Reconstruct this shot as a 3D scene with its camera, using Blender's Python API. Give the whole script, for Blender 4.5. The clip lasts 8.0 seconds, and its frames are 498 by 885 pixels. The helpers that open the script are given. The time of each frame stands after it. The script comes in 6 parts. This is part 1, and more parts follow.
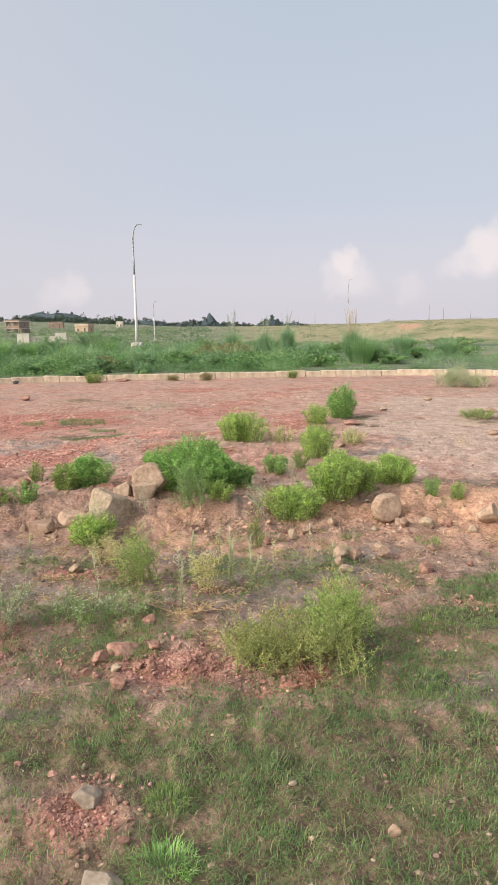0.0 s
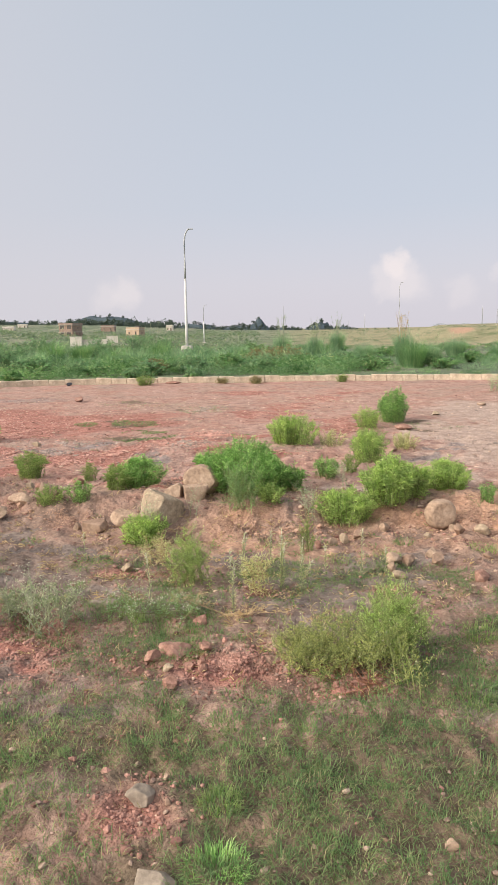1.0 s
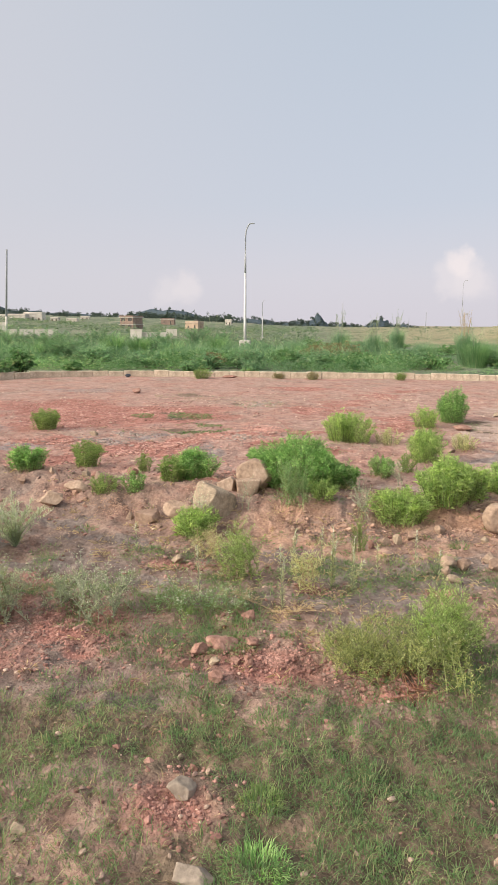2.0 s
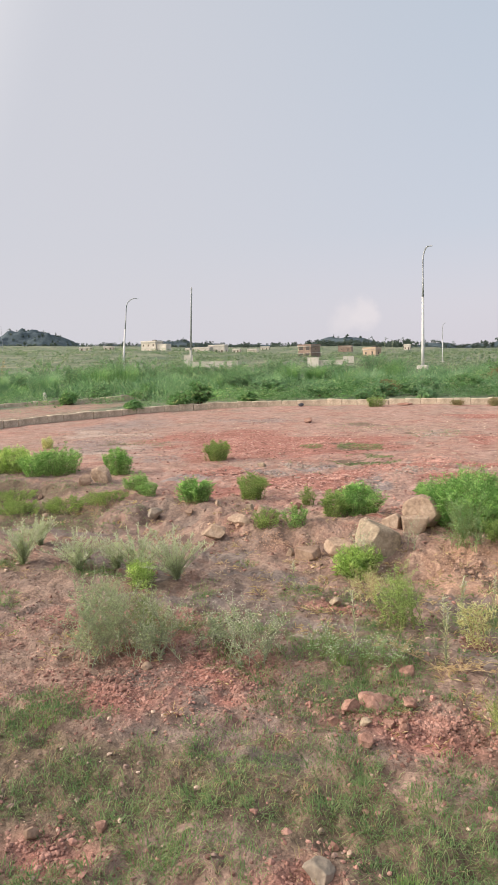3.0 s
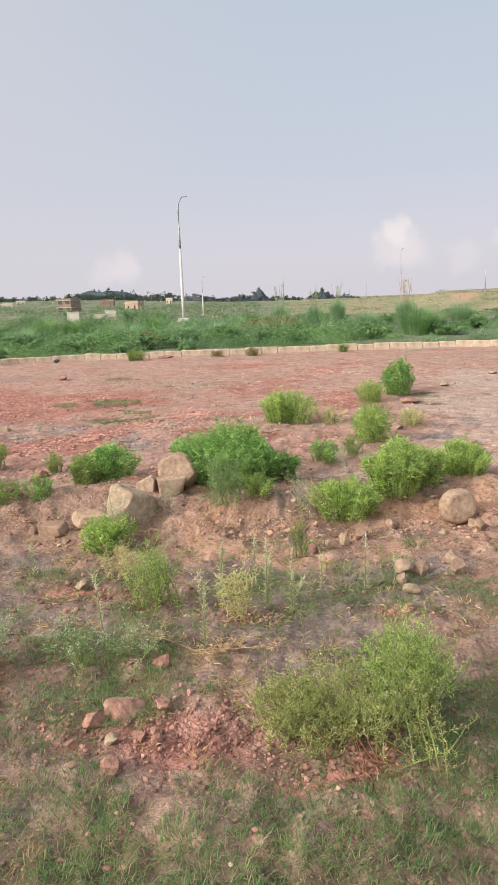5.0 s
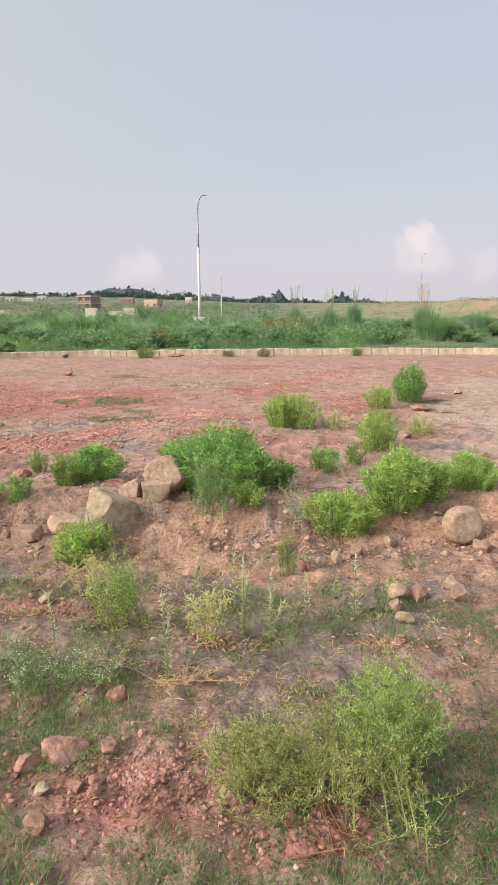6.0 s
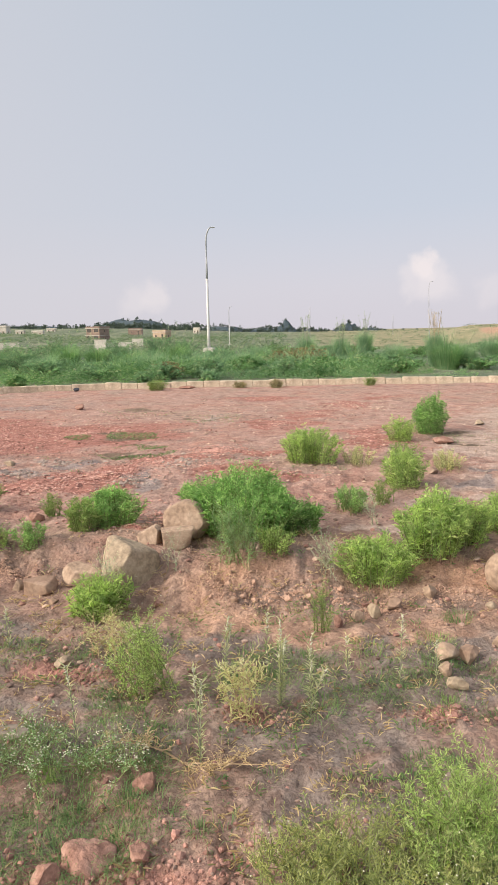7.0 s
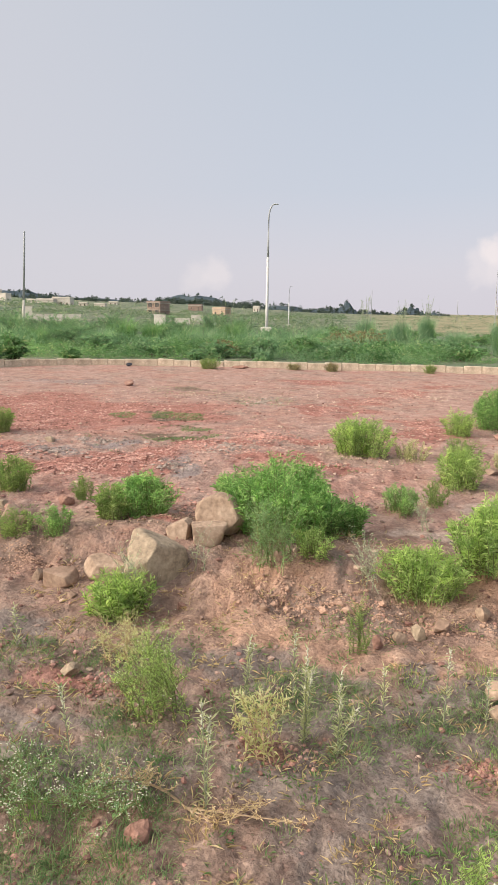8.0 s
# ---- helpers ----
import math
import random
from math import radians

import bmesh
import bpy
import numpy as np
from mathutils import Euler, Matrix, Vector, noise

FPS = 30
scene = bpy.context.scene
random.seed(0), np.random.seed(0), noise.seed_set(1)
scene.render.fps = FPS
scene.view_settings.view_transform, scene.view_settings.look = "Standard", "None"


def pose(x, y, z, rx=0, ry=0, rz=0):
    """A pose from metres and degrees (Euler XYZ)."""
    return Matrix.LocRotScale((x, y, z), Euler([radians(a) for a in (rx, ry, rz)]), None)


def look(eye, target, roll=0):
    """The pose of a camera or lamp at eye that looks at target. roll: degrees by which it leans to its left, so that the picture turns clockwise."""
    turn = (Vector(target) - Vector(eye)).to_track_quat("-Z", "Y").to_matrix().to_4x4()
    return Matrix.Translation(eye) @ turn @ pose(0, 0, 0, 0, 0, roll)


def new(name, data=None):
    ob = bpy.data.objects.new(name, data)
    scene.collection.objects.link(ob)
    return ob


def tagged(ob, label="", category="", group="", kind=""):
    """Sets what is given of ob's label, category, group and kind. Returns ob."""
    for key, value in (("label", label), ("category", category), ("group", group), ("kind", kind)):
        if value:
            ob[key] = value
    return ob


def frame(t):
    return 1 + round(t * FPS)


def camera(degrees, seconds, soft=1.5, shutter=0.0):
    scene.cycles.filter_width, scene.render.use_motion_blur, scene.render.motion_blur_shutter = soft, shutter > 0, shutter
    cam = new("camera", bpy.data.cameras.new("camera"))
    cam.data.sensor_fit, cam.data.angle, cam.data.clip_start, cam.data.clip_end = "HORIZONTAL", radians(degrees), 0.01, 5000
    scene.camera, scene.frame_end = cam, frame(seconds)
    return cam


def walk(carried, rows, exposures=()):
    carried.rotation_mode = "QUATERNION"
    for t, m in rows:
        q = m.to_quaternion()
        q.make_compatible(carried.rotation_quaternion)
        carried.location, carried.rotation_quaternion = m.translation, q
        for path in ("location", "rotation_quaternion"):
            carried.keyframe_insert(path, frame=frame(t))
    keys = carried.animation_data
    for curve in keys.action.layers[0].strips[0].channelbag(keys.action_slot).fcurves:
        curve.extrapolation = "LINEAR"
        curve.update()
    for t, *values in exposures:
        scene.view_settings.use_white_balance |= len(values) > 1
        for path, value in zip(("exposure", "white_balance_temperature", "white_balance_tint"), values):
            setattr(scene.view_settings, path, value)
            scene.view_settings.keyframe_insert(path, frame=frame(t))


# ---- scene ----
cam = camera(39.1, 8.0)
PATH = [
    (0, (0.016, -0.123, 1.58), (0.021, 1.849, 1.249), -0.9),
    (0.5, (0.007, -0.116, 1.575), (-0.058, 1.855, 1.243), -1.5),
    (1, (-0.017, -0.11, 1.571), (-0.147, 1.86, 1.252), -0.8),
    (1.2, (-0.031, -0.115, 1.569), (-0.2, 1.852, 1.246), -0.2),
    (2.3, (0.003, -0.016, 1.558), (-0.386, 1.917, 1.221), -0.7),
    (2.5, (0.027, 0.033, 1.581), (-0.489, 1.936, 1.244), -2.3),
    (3, (0.062, 0.135, 1.592), (-0.709, 1.963, 1.343), -1.8),
    (3.5, (0.106, 0.177, 1.566), (-0.73, 1.97, 1.27), -0.7),
    (4, (0.077, 0.351, 1.528), (-0.508, 2.234, 1.195), 0.2),
    (4.5, (0.016, 0.581, 1.52), (-0.271, 2.523, 1.137), -0.9),
    (5, (0.074, 0.735, 1.517), (-0.067, 2.69, 1.12), -2.2),
    (5.2, (0.123, 0.847, 1.466), (-0.027, 2.807, 1.093), -1.8),
    (6.3, (0.207, 1.156, 1.485), (0.022, 3.107, 1.089), -0.4),
    (6.5, (0.167, 1.227, 1.499), (-0.018, 3.181, 1.114), -0.9),
    (7, (0.075, 1.336, 1.514), (-0.133, 3.301, 1.202), -1.3),
    (7.5, (0.058, 1.449, 1.499), (-0.227, 3.403, 1.178), -0.5),
    (8, (0.104, 1.712, 1.526), (-0.254, 3.645, 1.158), 0.9),
]
walk(cam, [(t, look(eye, target, roll)) for t, eye, target, roll in PATH])

# ---------------------------------------------------------------- world and sun
SUN_FROM = Vector((-0.87, -0.42, 0.52)).normalized()
world = bpy.data.worlds.new("hazy_evening_sky")
scene.world = world
world.use_nodes = True


def build_world():
    nt = world.node_tree
    nt.nodes.clear()
    N, L = nt.nodes.new, nt.links.new
    out, bg = N("ShaderNodeOutputWorld"), N("ShaderNodeBackground")
    sky = N("ShaderNodeTexSky")
    sky.sky_type, sky.sun_disc = "NISHITA", False
    sky.sun_elevation = math.asin(SUN_FROM.z)
    sky.sun_rotation = math.atan2(SUN_FROM.x, SUN_FROM.y)
    sky.dust_density, sky.air_density = 3.0, 1.0
    dim = N("ShaderNodeVectorMath")
    dim.operation = "SCALE"
    dim.inputs[3].default_value = 0.1
    L(sky.outputs[0], dim.inputs[0])
    co = N("ShaderNodeTexCoord")
    sep = N("ShaderNodeSeparateXYZ")
    L(co.outputs["Generated"], sep.inputs[0])
    # humid veil: whitish pink at the horizon, grey blue above
    ramp = N("ShaderNodeValToRGB")
    els = ramp.color_ramp.elements
    els[0].position, els[0].color = 0.0, (0.77, 0.73, 0.80, 1)
    els[1].position, els[1].color = 1.0, (0.63, 0.71, 0.82, 1)
    for pos, col in ((0.06, (0.75, 0.725, 0.80, 1)), (0.16, (0.65, 0.69, 0.785, 1)), (0.42, (0.57, 0.645, 0.748, 1))):
        e = els.new(pos)
        e.color = col
    L(sep.outputs[2], ramp.inputs[0])
    veil = N("ShaderNodeMix")
    veil.data_type = "RGBA"
    veil.inputs[0].default_value = 0.86
    L(dim.outputs[0], veil.inputs[6])
    L(ramp.outputs[0], veil.inputs[7])
    last = veil.outputs[2]
    # cumulus heads near the horizon: azimuth to the left, elevation, size, strength
    wob = N("ShaderNodeTexNoise")
    wob.inputs["Scale"].default_value, wob.inputs["Detail"].default_value = 26.0, 6.0
    L(co.outputs["Generated"], wob.inputs[0])
    off = N("ShaderNodeVectorMath")
    off.operation = "MULTIPLY_ADD"
    off.inputs[1].default_value = (0.05, 0.05, 0.05)
    off.inputs[2].default_value = (-0.025, -0.025, -0.025)
    L(wob.outputs["Color"], off.inputs[0])
    add = N("ShaderNodeVectorMath")
    L(co.outputs["Generated"], add.inputs[0])
    L(off.outputs[0], add.inputs[1])
    clouds = ((-8.0, 4.7, 0.024, 0.9), (-8.9, 3.2, 0.034, 0.5), (-7.0, 3.4, 0.026, 0.4), (-18.3, 5.2, 0.040, 0.85), (-21.0, 6.0, 0.050, 0.9), (-16.4, 4.4, 0.022, 0.5),
              (13.4, 3.2, 0.028, 0.6), (15.0, 2.6, 0.028, 0.45), (-26.0, 5.2, 0.06, 0.7), (-13.0, 2.6, 0.03, 0.25))
    for az, el, size, strength in clouds:
        a, b = radians(az), radians(el)
        d = N("ShaderNodeVectorMath")
        d.operation = "DISTANCE"
        d.inputs[1].default_value = (-math.sin(a) * math.cos(b), math.cos(a) * math.cos(b), math.sin(b))
        L(add.outputs[0], d.inputs[0])
        m = N("ShaderNodeMapRange")
        m.interpolation_type = "SMOOTHSTEP"
        m.inputs[1].default_value, m.inputs[2].default_value = size, size * 0.32
        m.inputs[3].default_value, m.inputs[4].default_value = 0.0, strength
        L(d.outputs["Value"], m.inputs[0])
        mix = N("ShaderNodeMix")
        mix.data_type = "RGBA"
        L(m.outputs[0], mix.inputs[0])
        L(last, mix.inputs[6])
        mix.inputs[7].default_value = (0.90, 0.82, 0.82, 1)
        last = mix.outputs[2]
    # bright haze round the sun, behind and to the side of the walk
    way = N("ShaderNodeVectorMath")
    way.operation = "DOT_PRODUCT"
    way.inputs[1].default_value = SUN_FROM
    L(co.outputs["Generated"], way.inputs[0])
    side = N("ShaderNodeVectorMath")
    side.operation = "DOT_PRODUCT"
    side.inputs[1].default_value = (-0.9, -0.43, 0.0)
    L(co.outputs["Generated"], side.inputs[0])
    for node, lo, hi, strength, tint in ((side, -0.5, 0.2, 0.7, (0.655, 0.645, 0.69, 1)), (way, 0.32, 1.0, 1.0, (3.0, 2.65, 2.3, 1))):
        glow = N("ShaderNodeMapRange")
        glow.interpolation_type = "SMOOTHSTEP"
        glow.inputs[1].default_value, glow.inputs[2].default_value = lo, hi
        glow.inputs[3].default_value, glow.inputs[4].default_value = 0.0, strength
        L(node.outputs["Value"], glow.inputs[0])
        mix = N("ShaderNodeMix")
        mix.data_type = "RGBA"
        L(glow.outputs[0], mix.inputs[0])
        L(last, mix.inputs[6])
        mix.inputs[7].default_value = tint
        last = mix.outputs[2]
    L(last, bg.inputs[0])
    L(bg.outputs[0], out.inputs[0])


build_world()
sun = new("sun", bpy.data.lights.new("sun", "SUN"))
sun.data.energy, sun.data.angle, sun.data.color = 2.95, radians(5.0), (1.0, 0.905, 0.80)
sun.matrix_world = look(SUN_FROM * 50, (0, 0, 0))


# ---------------------------------------------------------------- materials
def material(name):
    m = bpy.data.materials.new(name)
    m.use_nodes = True
    nt = m.node_tree
    return m, nt, nt.nodes["Principled BSDF"]


def noise_node(nt, scale, detail=4.0, rough=0.6, world_space=False):
    n = nt.nodes.new("ShaderNodeTexNoise")
    n.inputs["Scale"].default_value, n.inputs["Detail"].default_value, n.inputs["Roughness"].default_value = scale, detail, rough
    co = nt.nodes.new("ShaderNodeNewGeometry" if world_space else "ShaderNodeTexCoord")
    nt.links.new(co.outputs["Position" if world_space else "Object"], n.inputs["Vector"])
    return n.outputs["Fac"]


def ramp_node(nt, fac, stops):
    r = nt.nodes.new("ShaderNodeValToRGB")
    els = r.color_ramp.elements
    els[0].position, els[0].color = stops[0][0], (*stops[0][1], 1)
    els[1].position, els[1].color = stops[-1][0], (*stops[-1][1], 1)
    for pos, col in stops[1:-1]:
        e = els.new(pos)
        e.color = (*col, 1)
    nt.links.new(fac, r.inputs[0])
    return r.outputs[0]


def mix_node(nt, fac, a, b, blend="MIX"):
    m = nt.nodes.new("ShaderNodeMix")
    m.data_type, m.blend_type = "RGBA", blend
    for sock, v in ((m.inputs[0], fac), (m.inputs[6], a), (m.inputs[7], b)):
        if isinstance(v, bpy.types.NodeSocket):
            nt.links.new(v, sock)
        elif isinstance(v, tuple):
            sock.default_value = (*v, 1)
        else:
            sock.default_value = v
    return m.outputs[2]


def math_node(nt, op, a, b=0.0, c=0.0):
    m = nt.nodes.new("ShaderNodeMath")
    m.operation = op
    for sock, v in zip(m.inputs, (a, b, c)):
        if isinstance(v, bpy.types.NodeSocket):
            nt.links.new(v, sock)
        else:
            sock.default_value = v
    return m.outputs[0]


def bump(nt, shader, fac, distance, strength=1.0):
    b = nt.nodes.new("ShaderNodeBump")
    b.inputs["Distance"].default_value, b.inputs["Strength"].default_value = distance, strength
    nt.links.new(fac, b.inputs["Height"])
    nt.links.new(b.outputs[0], shader.inputs["Normal"])


def surface(name, stops, scale, rough=0.9, relief=0.004, fine=60.0, spread=0.0):
    """A rough surface with two scales of colour noise and fine relief; spread: brightness that differs from piece to piece."""
    m, nt, sh = material(name)
    col = ramp_node(nt, noise_node(nt, scale, 5.0), stops)
    grain = noise_node(nt, fine, 3.0)
    col = mix_node(nt, 0.55, col, ramp_node(nt, grain, ((0.3, (0.55, 0.55, 0.55)), (0.7, (1.25, 1.25, 1.25)))), "MULTIPLY")
    if spread:
        info = nt.nodes.new("ShaderNodeNewGeometry")
        rnd = ramp_node(nt, info.outputs["Random Per Island"], ((0.0, (1 - spread,) * 3), (1.0, (1 + spread,) * 3)))
        col = mix_node(nt, 1.0, col, rnd, "MULTIPLY")
    nt.links.new(col, sh.inputs["Base Color"])
    sh.inputs["Roughness"].default_value = rough
    sh.inputs["Specular IOR Level"].default_value = 0.25
    bump(nt, sh, grain, relief)
    return m


def foliage(name, stops, through_light=0.3, rough=0.55, patch=3.0, swing=0.18):
    """Leaves: the tone differs from leaf to leaf and from patch to patch; thin enough to let light through."""
    m, nt, sh = material(name)
    info = nt.nodes.new("ShaderNodeNewGeometry")
    tone = ramp_node(nt, info.outputs["Random Per Island"], stops)
    patch = ramp_node(nt, noise_node(nt, patch, 3.0), ((0.33, (1 - 1.5 * swing, 1 - 1.25 * swing, 1 - 1.5 * swing)), (0.67, (1 + swing, 1 + 0.85 * swing, 1 + 0.3 * swing))))
    col = mix_node(nt, 1.0, tone, patch, "MULTIPLY")
    nt.links.new(col, sh.inputs["Base Color"])
    sh.inputs["Roughness"].default_value = rough
    sh.inputs["Specular IOR Level"].default_value = 0.3
    tr = nt.nodes.new("ShaderNodeBsdfTranslucent")
    nt.links.new(mix_node(nt, 1.0, col, (1.1, 1.18, 0.72), "MULTIPLY"), tr.inputs[0])
    mx = nt.nodes.new("ShaderNodeMixShader")
    mx.inputs[0].default_value = through_light
    nt.links.new(sh.outputs[0], mx.inputs[1])
    nt.links.new(tr.outputs[0], mx.inputs[2])
    nt.links.new(mx.outputs[0], nt.nodes["Material Output"].inputs[0])
    return m


def attribute(nt, name):
    a = nt.nodes.new("ShaderNodeAttribute")
    a.attribute_name = name
    return a.outputs["Fac"]


def ground_material():
    m, nt, sh = material("bare_soil")
    big, mid, fine = noise_node(nt, 0.9, 5.0), noise_node(nt, 7.0, 6.0, 0.65), noise_node(nt, 70.0, 4.0, 0.7)
    soil = ramp_node(nt, mid, ((0.28, (0.175, 0.122, 0.10)), (0.45, (0.30, 0.212, 0.172)), (0.6, (0.395, 0.287, 0.234)), (0.8, (0.49, 0.37, 0.31))))
    damp = ramp_node(nt, mid, ((0.3, (0.15, 0.125, 0.115)), (0.7, (0.26, 0.22, 0.20))))
    soil = mix_node(nt, ramp_node(nt, big, ((0.42, (0, 0, 0)), (0.6, (0.8, 0.8, 0.8)))), soil, damp)
    rust = ramp_node(nt, noise_node(nt, 2.3, 5.0, 0.65), ((0.5, (0, 0, 0)), (0.68, (0.7, 0.7, 0.7))))
    soil = mix_node(nt, rust, soil, ramp_node(nt, mid, ((0.3, (0.27, 0.15, 0.115)), (0.7, (0.45, 0.28, 0.225)))))
    pink = ramp_node(nt, mid, ((0.25, (0.315, 0.205, 0.172)), (0.5, (0.425, 0.29, 0.247)), (0.75, (0.52, 0.388, 0.338))))
    ruddy = ramp_node(nt, mid, ((0.25, (0.28, 0.145, 0.115)), (0.5, (0.41, 0.232, 0.188)), (0.75, (0.51, 0.325, 0.268))))
    pink = mix_node(nt, ramp_node(nt, noise_node(nt, 1.7, 7.0, 0.7), ((0.46, (0, 0, 0)), (0.62, (0.85, 0.85, 0.85)))), pink, ruddy)
    dun = ramp_node(nt, mid, ((0.3, (0.25, 0.195, 0.16)), (0.7, (0.40, 0.33, 0.28))))
    pink = mix_node(nt, ramp_node(nt, noise_node(nt, 0.75, 7.0, 0.68), ((0.5, (0, 0, 0)), (0.66, (0.75, 0.75, 0.75)))), pink, dun)
    soil = mix_node(nt, attribute(nt, "plateau"), soil, pink)
    straw = ramp_node(nt, mid, ((0.3, (0.44, 0.27, 0.19)), (0.7, (0.61, 0.41, 0.305))))
    soil = mix_node(nt, attribute(nt, "slope"), soil, straw)
    red = ramp_node(nt, mid, ((0.25, (0.24, 0.108, 0.09)), (0.5, (0.38, 0.187, 0.155)), (0.75, (0.475, 0.27, 0.225))))
    silt = ramp_node(nt, mid, ((0.3, (0.40, 0.31, 0.265)), (0.7, (0.53, 0.425, 0.37))))
    moss = ramp_node(nt, mid, ((0.3, (0.125, 0.105, 0.078)), (0.55, (0.20, 0.155, 0.115)), (0.75, (0.30, 0.22, 0.17))))
    field = ramp_node(nt, noise_node(nt, 0.12, 6.0, 0.7), ((0.3, (0.085, 0.135, 0.09)), (0.48, (0.15, 0.195, 0.13)), (0.58, (0.25, 0.265, 0.19)), (0.72, (0.38, 0.355, 0.275))))
    def edge(fac):
        s = math_node(nt, "MULTIPLY_ADD", mid, 0.7, -0.35)
        return ramp_node(nt, math_node(nt, "ADD", fac, s), ((0.35, (0, 0, 0)), (0.65, (1, 1, 1))))
    col = mix_node(nt, edge(attribute(nt, "silt")), soil, silt)
    mud = ramp_node(nt, mid, ((0.3, (0.175, 0.145, 0.132)), (0.55, (0.25, 0.211, 0.192)), (0.75, (0.325, 0.28, 0.255))))
    col = mix_node(nt, math_node(nt, "MULTIPLY", edge(attribute(nt, "damp")), 0.95), col, mud)
    col = mix_node(nt, edge(attribute(nt, "grey")), col, ramp_node(nt, mid, ((0.3, (0.20, 0.165, 0.16)), (0.7, (0.38, 0.325, 0.31)))))
    col = mix_node(nt, edge(attribute(nt, "red")), col, red)
    col = mix_node(nt, edge(attribute(nt, "moss")), col, moss)
    col = mix_node(nt, edge(attribute(nt, "field")), col, field)
    col = mix_node(nt, attribute(nt, "dry"), col, ramp_node(nt, noise_node(nt, 0.2, 6.0, 0.7), ((0.35, (0.16, 0.20, 0.10)), (0.5, (0.32, 0.30, 0.19)), (0.7, (0.44, 0.38, 0.26)))))
    col = mix_node(nt, edge(attribute(nt, "cut")), col, ramp_node(nt, mid, ((0.3, (0.36, 0.23, 0.16)), (0.7, (0.52, 0.37, 0.27)))))
    # single grains and crumbs, each of its own tone
    cell = nt.nodes.new("ShaderNodeTexVoronoi")
    cell.inputs["Scale"].default_value = 60.0
    co = nt.nodes.new("ShaderNodeTexCoord")
    nt.links.new(co.outputs["Object"], cell.inputs["Vector"])
    tone = nt.nodes.new("ShaderNodeSeparateColor")
    nt.links.new(cell.outputs["Color"], tone.inputs[0])
    col = mix_node(nt, 0.42, col, ramp_node(nt, tone.outputs[0], ((0.0, (0.62, 0.56, 0.54)), (0.5, (1.0, 0.97, 0.95)), (1.0, (1.32, 1.30, 1.25)))), "MULTIPLY")
    lump = nt.nodes.new("ShaderNodeTexVoronoi")
    lump.inputs["Scale"].default_value = 24.0
    bent = nt.nodes.new("ShaderNodeVectorMath")
    bent.operation = "MULTIPLY_ADD"
    bent.inputs[1].default_value = (0.05, 0.05, 0.05)
    wob = nt.nodes.new("ShaderNodeTexNoise")
    wob.inputs["Scale"].default_value = 14.0
    nt.links.new(co.outputs["Object"], wob.inputs["Vector"])
    nt.links.new(wob.outputs["Color"], bent.inputs[0])
    nt.links.new(co.outputs["Object"], bent.inputs[2])
    nt.links.new(bent.outputs[0], lump.inputs["Vector"])
    shade = nt.nodes.new("ShaderNodeSeparateColor")
    nt.links.new(lump.outputs["Color"], shade.inputs[0])
    col = mix_node(nt, 0.36, col, ramp_node(nt, shade.outputs[1], ((0.0, (0.66, 0.60, 0.58)), (0.5, (1.0, 0.97, 0.95)), (1.0, (1.25, 1.22, 1.18)))), "MULTIPLY")
    mottle = ramp_node(nt, noise_node(nt, 5.0, 5.0, 0.6), ((0.36, (0.70, 0.68, 0.68)), (0.5, (1.0, 1.0, 1.0)), (0.64, (1.2, 1.18, 1.15))))
    col = mix_node(nt, 0.6, col, mottle, "MULTIPLY")
    grit = ramp_node(nt, fine, ((0.3, (0.6, 0.58, 0.58)), (0.7, (1.22, 1.22, 1.2))))
    col = mix_node(nt, 0.7, col, grit, "MULTIPLY")
    nt.links.new(col, sh.inputs["Base Color"])
    sh.inputs["Roughness"].default_value = 0.95
    sh.inputs["Specular IOR Level"].default_value = 0.15
    height = math_node(nt, "MULTIPLY_ADD", fine, 0.35, math_node(nt, "MULTIPLY", mid, 1.0))
    height = math_node(nt, "MULTIPLY_ADD", cell.outputs["Distance"], -0.10, height)
    height = math_node(nt, "MULTIPLY_ADD", lump.outputs["Distance"], -0.26, height)
    bump(nt, sh, height, 0.035)
    return m


SOIL = ground_material()
STONE = surface("tan_sandstone", ((0.3, (0.27, 0.19, 0.137)), (0.5, (0.39, 0.285, 0.21)), (0.7, (0.47, 0.36, 0.275))), 9.0, 0.9, 0.007, 38.0)
STONE_GREY = surface("grey_sandstone", ((0.3, (0.25, 0.195, 0.14)), (0.5, (0.38, 0.30, 0.215)), (0.7, (0.46, 0.375, 0.275))), 9.0, 0.92, 0.008, 36.0)
STONE_DARK = surface("dark_grey_stone", ((0.3, (0.20, 0.165, 0.13)), (0.5, (0.275, 0.23, 0.185)), (0.7, (0.345, 0.29, 0.235))), 7.0, 0.92, 0.005, 40.0)
STONE_BROWN = surface("brown_sandstone", ((0.3, (0.20, 0.135, 0.10)), (0.5, (0.30, 0.205, 0.15)), (0.7, (0.38, 0.28, 0.21))), 7.0, 0.92, 0.005, 40.0)
STONE_RED = surface("red_mudstone", ((0.3, (0.22, 0.115, 0.088)), (0.55, (0.34, 0.20, 0.155)), (0.75, (0.44, 0.29, 0.23))), 14.0, 0.95, 0.008, 60.0)
GRAVEL_RED = surface("red_gravel", ((0.3, (0.40, 0.20, 0.162)), (0.55, (0.53, 0.31, 0.255)), (0.8, (0.62, 0.42, 0.36))), 4.0, 0.95, 0.002, 120.0, 0.25)
CRUMB_RED = surface("dull_red_crumbs", ((0.3, (0.23, 0.12, 0.097)), (0.55, (0.355, 0.20, 0.162)), (0.8, (0.46, 0.30, 0.25))), 4.0, 0.95, 0.002, 120.0, 0.4)
